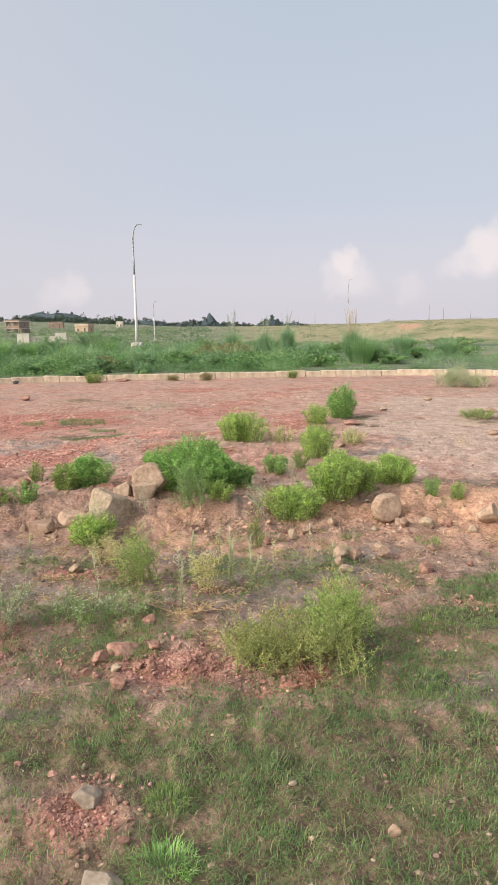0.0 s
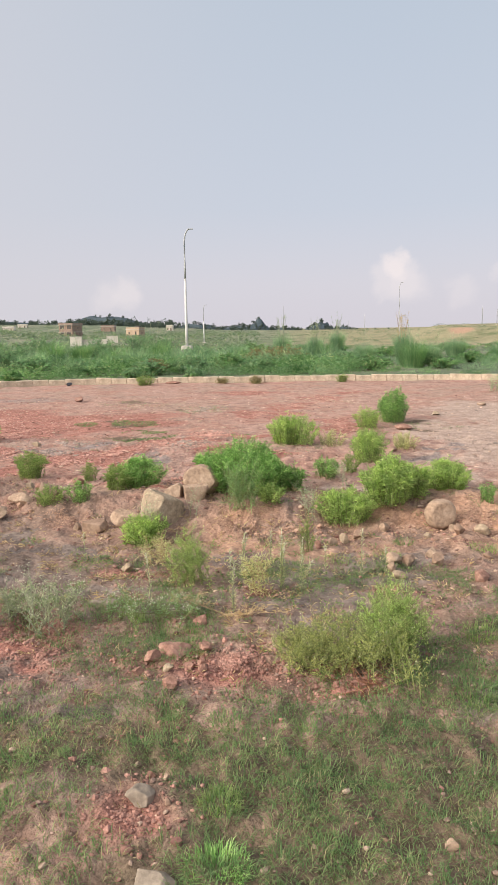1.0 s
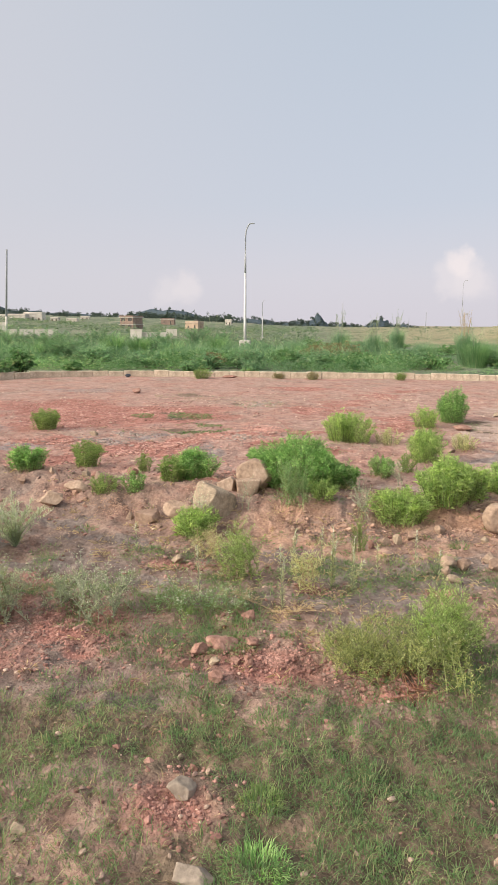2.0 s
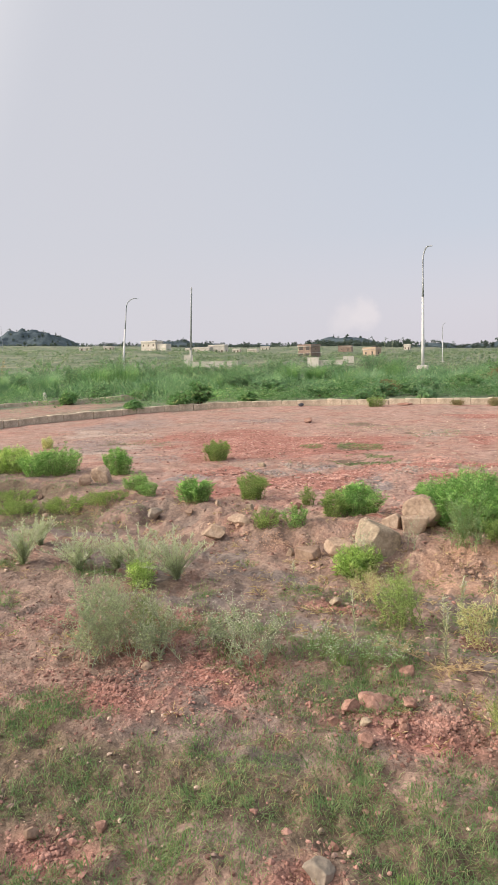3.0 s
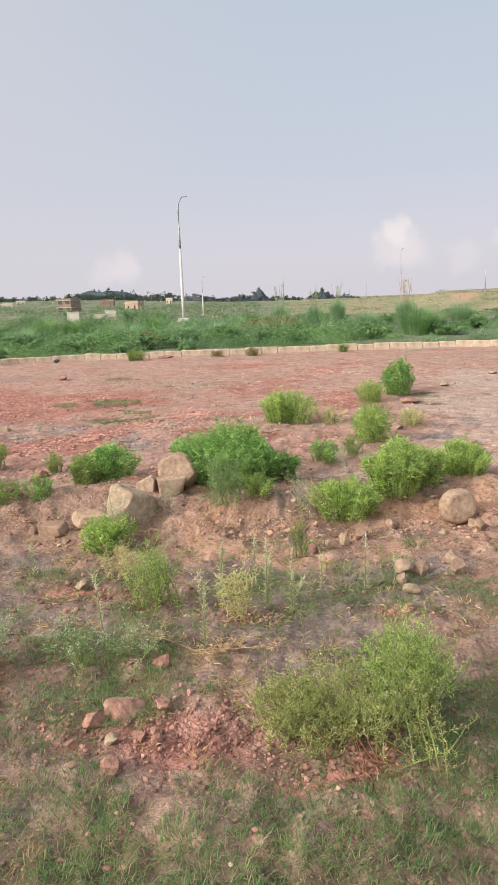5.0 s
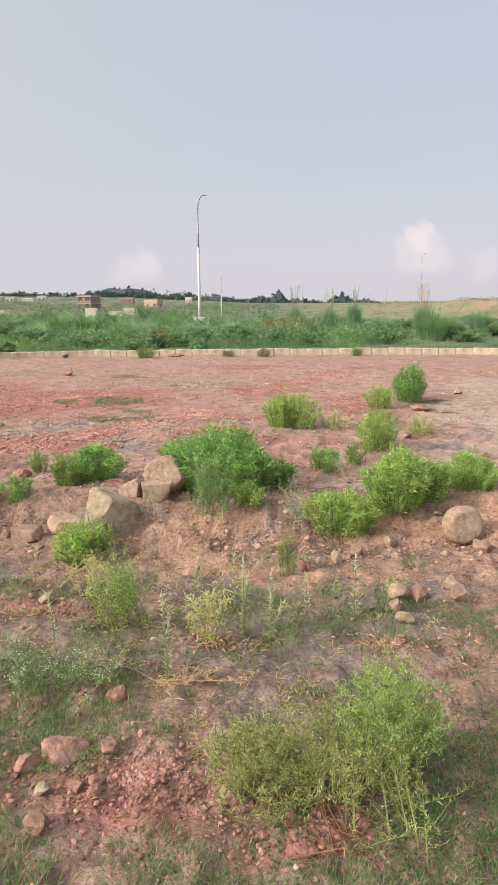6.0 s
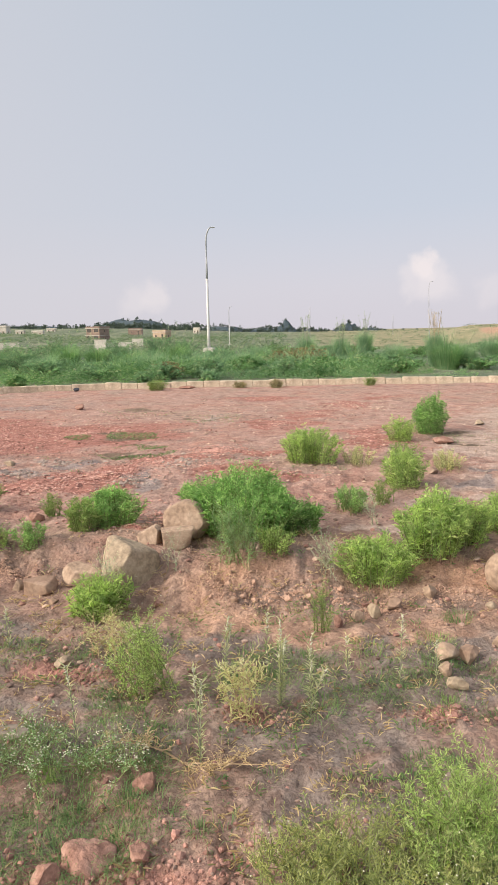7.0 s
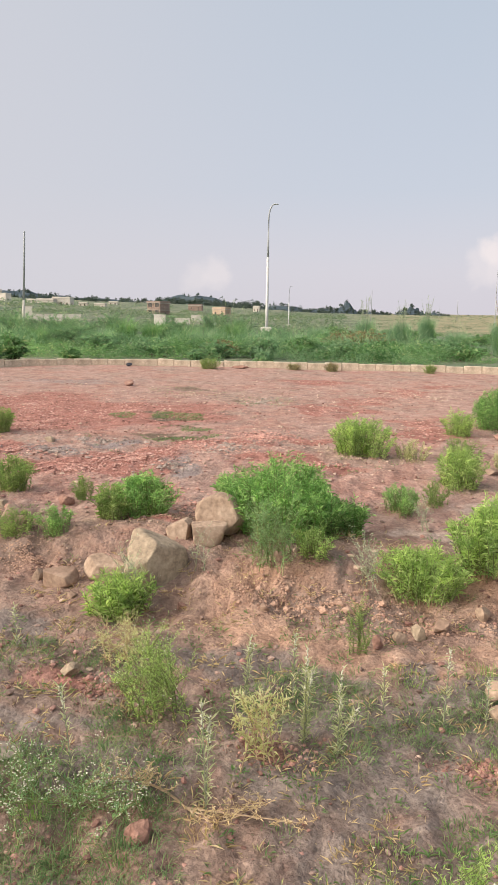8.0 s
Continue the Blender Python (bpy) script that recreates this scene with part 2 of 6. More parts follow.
GRAVEL_GREY = surface("grey_rubble", ((0.3, (0.28, 0.225, 0.19)), (0.7, (0.42, 0.345, 0.30))), 4.0, 0.95, 0.002, 120.0, 0.3)
EARTH_TAN = surface("crumbled_tan_earth", ((0.3, (0.34, 0.21, 0.152)), (0.7, (0.49, 0.33, 0.245))), 4.0, 0.95, 0.003, 90.0, 0.25)
CLOD = surface("dry_soil_clods", ((0.3, (0.21, 0.14, 0.115)), (0.7, (0.37, 0.265, 0.22))), 4.0, 0.95, 0.003, 90.0, 0.3)
GRAVEL_PALE = surface("pale_gravel", ((0.3, (0.40, 0.285, 0.215)), (0.7, (0.58, 0.44, 0.35))), 4.0, 0.95, 0.002, 120.0, 0.3)
KERB = surface("weathered_concrete", ((0.3, (0.40, 0.33, 0.25)), (0.5, (0.56, 0.47, 0.36)), (0.7, (0.66, 0.57, 0.45))), 5.0, 0.9, 0.003, 50.0)
CONCRETE = surface("pale_concrete", ((0.3, (0.50, 0.47, 0.42)), (0.7, (0.68, 0.65, 0.58))), 3.0, 0.9, 0.004, 40.0)
PLASTER = surface("whitewashed_plaster", ((0.3, (0.66, 0.60, 0.52)), (0.7, (0.80, 0.75, 0.67))), 0.6, 0.9, 0.003, 12.0)
PLASTER_TAN = surface("tan_plaster", ((0.3, (0.50, 0.37, 0.27)), (0.7, (0.62, 0.48, 0.36))), 0.6, 0.9, 0.003, 12.0)
BRICKWORK = surface("raw_brickwork", ((0.3, (0.27, 0.195, 0.16)), (0.7, (0.39, 0.295, 0.245))), 0.8, 0.9, 0.01, 16.0)
# Dark colour painted for the shade inside openings; also the roof tanks' own colour.
VOID_SHADE_AND_TANK = surface("dark_opening_shade_and_tank", ((0.3, (0.10, 0.09, 0.085)), (0.7, (0.16, 0.145, 0.135))), 1.0, 0.9)
POLE_WHITE = surface("white_painted_steel", ((0.3, (0.54, 0.54, 0.53)), (0.7, (0.70, 0.70, 0.69))), 1.5, 0.5, 0.001, 25.0)
POLE_GREY = surface("galvanised_steel", ((0.3, (0.33, 0.345, 0.37)), (0.7, (0.45, 0.47, 0.49))), 1.5, 0.5, 0.001, 25.0)
BARK = surface("dry_bark", ((0.3, (0.12, 0.085, 0.06)), (0.7, (0.22, 0.16, 0.11))), 5.0)
PLASTIC = surface("dull_dark_plastic", ((0.3, (0.05, 0.055, 0.07)), (0.7, (0.09, 0.10, 0.12))), 8.0, 0.6)
# Far slopes carry bluish air haze in their base colour.
HILLSIDE_HAZED = surface("dark_hazed_wooded_slope", ((0.3, (0.055, 0.08, 0.10)), (0.7, (0.085, 0.115, 0.13))), 0.05, 0.95, 0.2, 0.4)

LEAF_LUSH = foliage("lush_green_leaves", ((0.0, (0.165, 0.325, 0.125)), (0.5, (0.305, 0.515, 0.23)), (1.0, (0.54, 0.71, 0.41))), 0.54, patch=13.0, swing=0.34)
LEAF_TEAL = foliage("bluish_green_leaves", ((0.0, (0.20, 0.36, 0.19)), (0.5, (0.32, 0.49, 0.28)), (1.0, (0.47, 0.61, 0.40))), 0.45)
LEAF_LIGHT = foliage("yellow_green_leaves", ((0.0, (0.30, 0.43, 0.16)), (0.5, (0.46, 0.60, 0.265)), (1.0, (0.66, 0.75, 0.435))), 0.54, patch=13.0, swing=0.30)
LEAF_DULL = foliage("dull_green_leaves", ((0.0, (0.20, 0.30, 0.11)), (0.5, (0.31, 0.42, 0.17)), (1.0, (0.46, 0.52, 0.27))), 0.5)
LEAF_GREY = foliage("silvery_grey_green_leaves", ((0.0, (0.36, 0.43, 0.33)), (0.5, (0.52, 0.57, 0.46)), (1.0, (0.68, 0.70, 0.60))), 0.5)
LEAF_DUSTY = foliage("dusty_green_leaves", ((0.0, (0.27, 0.345, 0.255)), (0.5, (0.42, 0.485, 0.375)), (1.0, (0.60, 0.64, 0.53))), 0.5)
LEAF_YELLOW = foliage("yellowing_leaves", ((0.0, (0.53, 0.53, 0.30)), (0.5, (0.70, 0.67, 0.45)), (1.0, (0.79, 0.76, 0.59))), 0.5)
LEAF_PALE = foliage("pale_yellow_green_leaves", ((0.0, (0.38, 0.41, 0.16)), (0.5, (0.52, 0.545, 0.27)), (1.0, (0.68, 0.675, 0.42))), 0.5, patch=7.0, swing=0.26)
LEAF_SPIKE = foliage("pale_straw_green_leaves", ((0.0, (0.42, 0.45, 0.28)), (0.5, (0.56, 0.57, 0.40)), (1.0, (0.70, 0.68, 0.53))), 0.45)
LEAF_RUST = foliage("withered_brownish_leaves", ((0.0, (0.27, 0.21, 0.14)), (0.6, (0.40, 0.33, 0.22)), (1.0, (0.42, 0.43, 0.27))), 0.35)
LEAF_DRY = foliage("straw_dry_leaves", ((0.0, (0.44, 0.31, 0.18)), (1.0, (0.72, 0.59, 0.41))), 0.25)
GRASS = foliage("short_patchy_grass", ((0.0, (0.11, 0.19, 0.085)), (0.5, (0.18, 0.29, 0.13)), (0.85, (0.285, 0.355, 0.19)), (1.0, (0.43, 0.38, 0.25))), 0.45, patch=1.6)
GRASS_DRY = foliage("withered_brown_grass", ((0.0, (0.27, 0.18, 0.11)), (0.6, (0.42, 0.30, 0.18)), (1.0, (0.30, 0.31, 0.14))), 0.25)
VERGE = foliage("rank_verge_leaves", ((0.0, (0.13, 0.25, 0.14)), (0.5, (0.215, 0.38, 0.21)), (0.85, (0.31, 0.47, 0.295)), (1.0, (0.47, 0.50, 0.36))), 0.5, patch=0.7, swing=0.32)
REED_LEAF = foliage("pale_blue_green_reed_leaves", ((0.0, (0.19, 0.335, 0.235)), (0.6, (0.295, 0.455, 0.335)), (1.0, (0.45, 0.535, 0.425))), 0.5, patch=0.8, swing=0.28)
# Scrub greens are paled and blued: distance haze put into the leaf tones.
SCRUB_HAZED = foliage("far_hazed_scrub_leaves", ((0.0, (0.13, 0.20, 0.155)), (0.6, (0.20, 0.27, 0.21)), (1.0, (0.33, 0.365, 0.295))), 0.5, patch=0.06)
# Far woods: dark green lifted towards blue-grey to imitate haze.
TREE_LEAF_HAZED = foliage("dark_hazed_tree_leaves", ((0.0, (0.062, 0.092, 0.088)), (1.0, (0.12, 0.155, 0.14))), 0.2)
STEM_GREEN = surface("green_stem", ((0.3, (0.16, 0.20, 0.07)), (0.7, (0.26, 0.29, 0.12))), 20.0, 0.7)
STEM_GREY = surface("silvery_stem", ((0.3, (0.27, 0.29, 0.20)), (0.7, (0.40, 0.41, 0.30))), 20.0, 0.8)
STEM_RED = surface("reddish_stem", ((0.3, (0.19, 0.08, 0.05)), (0.7, (0.30, 0.15, 0.09))), 20.0, 0.7)
STEM_DRY = surface("dry_stem", ((0.3, (0.40, 0.28, 0.17)), (0.7, (0.58, 0.44, 0.29))), 20.0, 0.8)
PETAL = surface("white_petals", ((0.3, (0.52, 0.52, 0.38)), (0.7, (0.68, 0.67, 0.53))), 50.0, 0.7)


# ---------------------------------------------------------------- mesh helpers
def mesh_of(name, verts, faces, mat, smooth=False):
    """A mesh from arrays: verts N x 3, faces M x k (k = 3 or 4)."""
    verts, faces = np.asarray(verts, np.float32), np.asarray(faces, np.int32)
    me = bpy.data.meshes.new(name)
    k = faces.shape[1]
    me.vertices.add(len(verts))
    me.vertices.foreach_set("co", verts.ravel())
    me.loops.add(faces.size)
    me.loops.foreach_set("vertex_index", faces.ravel())
    me.polygons.add(len(faces))
    me.polygons.foreach_set("loop_start", np.arange(0, faces.size, k, dtype=np.int32))
    me.polygons.foreach_set("loop_total", np.full(len(faces), k, np.int32))
    me.polygons.foreach_set("use_smooth", np.full(len(faces), smooth))
    me.materials.append(mat)
    me.update(calc_edges=True)
    me.validate()
    return me


def bm_mesh(name, bm, mat, smooth=False):
    me = bpy.data.meshes.new(name)
    for f in bm.faces:
        f.smooth = smooth
    bm.to_mesh(me)
    bm.free()
    me.materials.append(mat)
    return me


JOINED = {"foliage", "stalk", "flower", "seed_spike", "blade", "plume", "cane", "twig", "branch"}


def part(name, me, parent, label=""):
    ob = new(name, me)
    ob.parent = parent
    if name in JOINED:
        ob["kind"] = "stuff"
    if label:
        ob["label"] = label
    return ob


def empty_at(name, m, label, category, group="", kind=""):
    ob = new(name)
    ob.empty_display_size = 0.1
    ob.matrix_basis = m
    return tagged(ob, label, category, group, kind)


def box(bm, sx, sy, sz, m=None, bevel=0.0):
    """A bevelled box whose base centre is the origin of m."""
    g = bmesh.ops.create_cube(bm, size=1.0, matrix=(m or Matrix()) @ Matrix.Translation((0, 0, sz / 2)) @ Matrix.Diagonal((sx, sy, sz, 1)))
    if bevel:
        es = list({e for v in g["verts"] for e in v.link_edges})
        bmesh.ops.bevel(bm, geom=es, offset=bevel, segments=1, affect="EDGES", profile=0.5)


# ---------------------------------------------------------------- height of the land
def smooth01(t):
    t = np.clip(t, 0, 1)
    return t * t * (3 - 2 * t)


def hashed(ix, iy, seed):
    n = np.sin(ix * 127.1 + iy * 311.7 + seed * 74.7) * 43758.5453
    return n - np.floor(n)


def vnoise(x, y, seed=0):
    """Smooth value noise from -1 to 1, one cell a metre."""
    ix, iy = np.floor(x), np.floor(y)
    fx, fy = smooth01(x - ix), smooth01(y - iy)
    a, b = hashed(ix, iy, seed), hashed(ix + 1, iy, seed)
    c, d = hashed(ix, iy + 1, seed), hashed(ix + 1, iy + 1, seed)
    return 2 * ((a * (1 - fx) + b * fx) * (1 - fy) + (c * (1 - fx) + d * fx) * fy) - 1


def fnoise(x, y, seed=0, octaves=4):
    return sum(vnoise(x * 2.03 ** k, y * 2.03 ** k, seed + k) * 0.5 ** k for k in range(octaves))


LIP_X = np.array([-12, -8.0, -6.0, -4.7, -3.6, -2.4, -1.6, -0.9, -0.2, 0.5, 1.3, 2.2, 4.0, 12])
LIP_Y = np.array([8.2, 7.4, 6.9, 6.6, 6.0, 5.8, 5.6, 5.55, 5.5, 5.5, 5.68, 5.55, 5.6, 6.2])
KERB_LINE = [(-11.25, 8.2), (-11.25, 10.2), (-11.18, 11.8), (-10.98, 13.2), (-10.55, 14.4), (-10.05, 15.5), (-9.4, 16.6), (-8.4, 17.65), (-7.0, 18.42), (-5.5, 18.85),
             (-3.6, 18.98), (-1.7, 19.15), (0.2, 19.36), (1.9, 19.45), (4.1, 19.36), (5.7, 19.0), (7.0, 18.5), (9.0, 17.3), (11.0, 15.6), (12.6, 13.6)]
BACK_KERB_LINE = [(-17.6, 12.4), (-16.4, 14.2), (-15.2, 15.8), (-14.6, 16.7), (-13.8, 17.8), (-13.0, 19.6), (-12.3, 21.2), (-11.2, 23.4)]
KX, KY = np.array(KERB_LINE).T
AZ = np.array([-60, -25, -19, -14, -9, -5, 0, 5, 10, 17, 22, 26.5, 30, 36, 44, 60.0])
MID_H = np.array([1.0, 0.8, 0.8, 0.7, 0.4, 0.0, -0.5, -1.0, -1.0, -0.7, 1.1, 2.7, 3.9, 4.5, 5.0, 4.0])
RIDGE_H = np.array([0.0, 0.3, 0.2, 0.0, -0.4, -0.2, 0.3, 1.0, 3.8, 6.5, 7.0, 8.2, 9.5, 11.5, 14.0, 14.0])


def behind_kerb(x, y):
    """Metres beyond the kerb line, negative on the camera's side."""
    r, a = np.hypot(x, y - 6), np.arctan2(x, y - 6)
    return r - np.interp(a, np.arctan2(KX, KY - 6), np.hypot(KX, KY - 6))


def land(x, y):
    x, y = np.asarray(x, float), np.asarray(y, float)
    lip = np.interp(x, LIP_X, LIP_Y) + 0.16 * fnoise(x * 1.3, y * 0.7, 3, 3)
    z = 0.015 * fnoise(x * 0.8, y * 0.8, 1, 3) + 0.008 * fnoise(x * 4, y * 4, 9, 3)
    step = smooth01((y - lip + 0.55) / 0.65)
    z = z + 0.13 * step + 0.045 * np.exp(-((y - lip - 0.1) / 0.35) ** 2) * (0.6 + 0.6 * fnoise(x * 1.7, y, 5, 2))
    face = np.exp(-((y - lip + 0.2) / 0.35) ** 2)
    z = z + face * (0.035 * fnoise(x * 6, y * 6, 12, 3) + 0.022 * np.abs(fnoise(x * 13, y * 13, 14, 2)))
    near = 1 - smooth01((np.hypot(x, y) - 7) / 5)
    lumps = np.abs(fnoise(x * 5.5, y * 5.5, 301, 3))
    z = z + near * (0.028 * (0.5 - lumps) + 0.011 * fnoise(x * 17, y * 17, 305, 2))
    k = behind_kerb(x, y)
    z = z + np.where(k > 0, 0.10 * smooth01(k / 0.6) + 0.06 * fnoise(x * 0.3, y * 0.3, 7, 3) * smooth01(k / 4), 0.0)
    r = np.hypot(x, y)
    az = np.degrees(np.arctan2(-x, np.maximum(y, 1e-3)))
    az = np.where(y < 0, np.sign(-x) * 60, az)
    mid, ridge = np.interp(az, AZ, MID_H), np.interp(az, AZ, RIDGE_H)
    far = np.where(r < 100, -0.9 * smooth01((r - 42) / 58),
                   np.where(r < 300, -0.9 + (mid + 0.9) * smooth01((r - 100) / 200), mid + (ridge - mid) * smooth01((r - 300) / 300)))
    z = z + far + 0.35 * fnoise(x * 0.03, y * 0.03, 21, 4) * smooth01((r - 60) / 120) + 0.6 * fnoise(x * 0.012, y * 0.012, 31, 3) * smooth01((r - 250) / 200)
    bank = smooth01((-az - 8) / 4) * smooth01((r - 92 + 8 * fnoise(x * 0.05, y * 0.05, 41, 2)) / 16) * (1 - smooth01((r - 200) / 100))
    return z + 1.9 * bank


def height(x, y):
    return float(land(np.array([x]), np.array([y]))[0])


def ellipse(x, y, cx, cy, rx, ry):
    return np.clip(1.25 - np.hypot((x - cx) / rx, (y - cy) / ry), 0, 1)


RED_PATCHES = [(-3.4, 10.9, 2.1, 1.6), (-5.0, 11.3, 1.5, 1.6), (-4.3, 9.6, 1.1, 0.9), (-2.6, 7.45, 0.7, 0.5), (-2.15, 8.0, 0.6, 0.5), (-1.6, 8.65, 0.55, 0.42), (-1.15, 9.35, 0.45, 0.4), (-3.7, 8.0, 0.7, 0.4), (-0.6, 8.1, 0.6, 0.42),
               (0.65, 10.6, 0.5, 1.1), (-0.6, 11.9, 0.5, 0.8), (0.0, 13.1, 0.5, 0.9), (0.6, 14.4, 0.5, 1.0), (1.3, 16.0, 0.5, 1.1), (-1.1, 15.8, 1.4, 0.9), (-1.1, 6.35, 0.4, 0.3), (-1.08, 5.98, 0.26, 0.2), (-1.6, 6.7, 0.5, 0.35), (-3.4, 6.7, 0.7, 0.45),
               (-0.35, 2.98, 0.75, 0.3), (-1.85, 2.85, 0.6, 0.35), (-1.25, 3.05, 0.3, 0.16), (-2.3, 3.5, 0.8, 0.45), (-1.5, 3.3, 0.6, 0.3), (-0.55, 1.95, 0.26, 0.22), (-1.0, 4.2, 0.25, 0.14), (1.3, 3.6, 0.25, 0.12), (-1.4, 1.8, 0.35, 0.2), (-0.2, 3.9, 0.16, 0.09), (0.52, 3.95, 0.15, 0.08), (0.25, 2.8, 0.3, 0.14)]
SILT_PATCHES = [(2.6, 9.0, 1.5, 2.6), (4.0, 12.0, 2.3, 2.5), (1.25, 6.9, 0.55, 0.45), (3.0, 6.6, 1.5, 0.9), (0.6, 6.35, 0.5, 0.25), (-6.4, 9.4, 1.0, 0.5), (-7.6, 11.6, 1.2, 0.6)]
GREY_PATCHES = [(-3.1, 8.1, 0.6, 0.32), (-2.8, 8.75, 0.35, 0.22), (-1.7, 7.75, 0.22, 0.42), (-1.42, 8.7, 0.28, 0.42), (-3.9, 7.6, 0.6, 0.3), (1.75, 8.0, 0.3, 0.2)]
DAMP_PATCHES = [(-1.6, 4.62, 0.65, 0.28), (-1.15, 3.8, 0.35, 0.2), (-0.35, 4.55, 0.75, 0.28), (0.15, 4.15, 0.8, 0.38), (0.1, 3.62, 0.6, 0.25), (0.62, 4.5, 0.45, 0.18), (-2.3, 3.95, 0.7, 0.22), (-3.2, 4.7, 1.1, 0.26), (-0.75, 3.55, 0.35, 0.2), (1.0, 2.85, 0.5, 0.25),
                (-4.2, 5.3, 0.9, 0.25), (0.75, 1.9, 0.25, 0.3), (0.15, 2.15, 0.2, 0.15), (-1.0, 2.5, 0.3, 0.15), (-2.1, 5.0, 0.5, 0.14)]
DUN_PATCHES = [(-6.8, 10.2, 1.9, 1.7), (-8.4, 13.0, 2.2, 2.2), (-5.2, 8.9, 1.0, 0.7), (-5.6, 14.5, 2.0, 1.2), (2.7, 9.6, 0.6, 0.25), (3.2, 8.3, 0.6, 0.22)]
MOSS_PATCHES = [(-2.75, 10.6, 0.65, 0.3), (-2.1, 9.4, 0.42, 0.5), (-3.05, 13.6, 0.8, 0.55), (-1.65, 12.5, 0.4, 0.6), (3.6, 10.2, 0.5, 0.5), (-4.6, 5.7, 1.1, 0.5), (1.4, 3.5, 0.8, 0.25), (0.7, 2.4, 0.5, 0.3), (-5.6, 6.6, 1.2, 0.6), (1.9, 10.2, 0.5, 0.3), (-6.4, 10.4, 0.7, 0.35)]


def masks(x, y):
    k = behind_kerb(x, y)
    # ragged outlines: the patches are bent by noise
    amount = np.clip(y / 9, 0.12, 1.0)
    u = x + 0.45 * amount * fnoise(x * 1.6, y * 1.6, 201, 4)
    w = y + 0.55 * amount * fnoise(x * 1.6, y * 1.6, 202, 4)
    red = np.max([ellipse(u, w, *p) for p in RED_PATCHES], axis=0) * (k < 0) * np.where(y < 5, 0.63, np.where(y > 13, 0.7, 1.0))
    grey = np.max([ellipse(u, w, *p) for p in GREY_PATCHES], axis=0)
    grey = np.maximum(grey, 0.56 * np.max([ellipse(u, w, *p) for p in DUN_PATCHES], axis=0))
    damp = np.max([ellipse(u, w, *p) for p in DAMP_PATCHES], axis=0) * (1 - red)
    silt = np.max([ellipse(u, w, *p) for p in SILT_PATCHES], axis=0)
    moss = np.max([ellipse(u, w, *p) for p in MOSS_PATCHES], axis=0) * np.where(y > 11.5, 0.6, 1.0)
    moss = np.maximum(moss, 0.9 * smooth01((2.9 - y) / 0.8) * smooth01((fnoise(x * 1.1, y * 1.1, 51, 3) + 0.95)) * (1 - red))
    field = smooth01(k / 0.7) * (1 - 0.6 * np.exp(-((x + 12.6) / 2.0) ** 4 - ((y - 15.5) / 4.5) ** 4))
    r, az = np.hypot(x, y), np.degrees(np.arctan2(-x, np.maximum(y, 1e-3)))
    cut = np.exp(-((az + 13.0) / 1.1) ** 2) * smooth01((r - 100) / 6) * (1 - smooth01((r - 125) / 20)) * smooth01(fnoise(x * 0.06, y * 0.06, 61, 3) + 0.75)
    lip = np.interp(x, LIP_X, LIP_Y)
    plateau = smooth01((y - lip - 0.2 + 0.5 * fnoise(x, y, 161, 3)) / 0.9)
    slope = np.clip(1.45 * np.exp(-((y - lip + 0.38) / 0.52) ** 2), 0, 1) * smooth01(0.95 + fnoise(x * 1.4, y * 2, 171, 3)) * smooth01((x + 1.0) / 0.6)
    return {"grey": grey, "damp": damp, "plateau": plateau, "slope": slope, "red": red, "silt": silt * (1 - red), "moss": moss, "field": field, "cut": cut, "dry": 0.85 * smooth01((4 - az) / 7) * smooth01((r - 44) / 14)}


def build_ground():
    rings = np.concatenate([0.5 * (34 / 0.5) ** (np.arange(460) / 460), 34 * (3800 / 34) ** (np.arange(121) / 120)])
    front = np.radians(np.linspace(-56, 56, 561))
    back = np.radians(np.linspace(56, 304, 63))[1:-1]
    ang = np.concatenate([front, back])
    n = len(ang)
    R, A = np.meshgrid(rings, ang, indexing="ij")
    x, y = -R * np.sin(A), R * np.cos(A) - 0.3
    v = np.stack([x, y, land(x, y)], -1).reshape(-1, 3)
    i, j = np.meshgrid(np.arange(len(rings) - 1), np.arange(n), indexing="ij")
    j2 = (j + 1) % n
    f = np.stack([i * n + j, (i + 1) * n + j, (i + 1) * n + j2, i * n + j2], -1).reshape(-1, 4)
    v = np.vstack([v, [[0, -0.3, height(0, -0.3)]]])
    me = mesh_of("ground", v, f[:, ::-1], SOIL, True)
    bm = bmesh.new()
    bm.from_mesh(me)
    bm.verts.ensure_lookup_table()
    c = bm.verts[len(v) - 1]
    for q in range(n):
        bm.faces.new((c, bm.verts[(q + 1) % n], bm.verts[q])).smooth = True
    bmesh.ops.recalc_face_normals(bm, faces=bm.faces[-n:])
    bm.to_mesh(me)
    bm.free()
    for name, val in masks(v[:, 0], v[:, 1]).items():
        a = me.attributes.new(name, "FLOAT", "POINT")
        a.data.foreach_set("value", val.astype(np.float32))
    tagged(new("ground", me), "bare pink and red soil plot running out into green scrubland", "ground", kind="structure")


build_ground()


# ---------------------------------------------------------------- kerbs
def kerb_stone_mesh(seed, length=0.414, width=0.14, tall=0.30):
    rng = random.Random(seed)
    bm = bmesh.new()
    box(bm, length, width, tall, None, 0.014)
    for v in bm.verts:
        v.co += Vector((rng.uniform(-1, 1), rng.uniform(-1, 1), rng.uniform(-1, 1))) * 0.006
    return bm_mesh("kerb_stone", bm, KERB)


STONES = [kerb_stone_mesh(s) for s in range(5)]


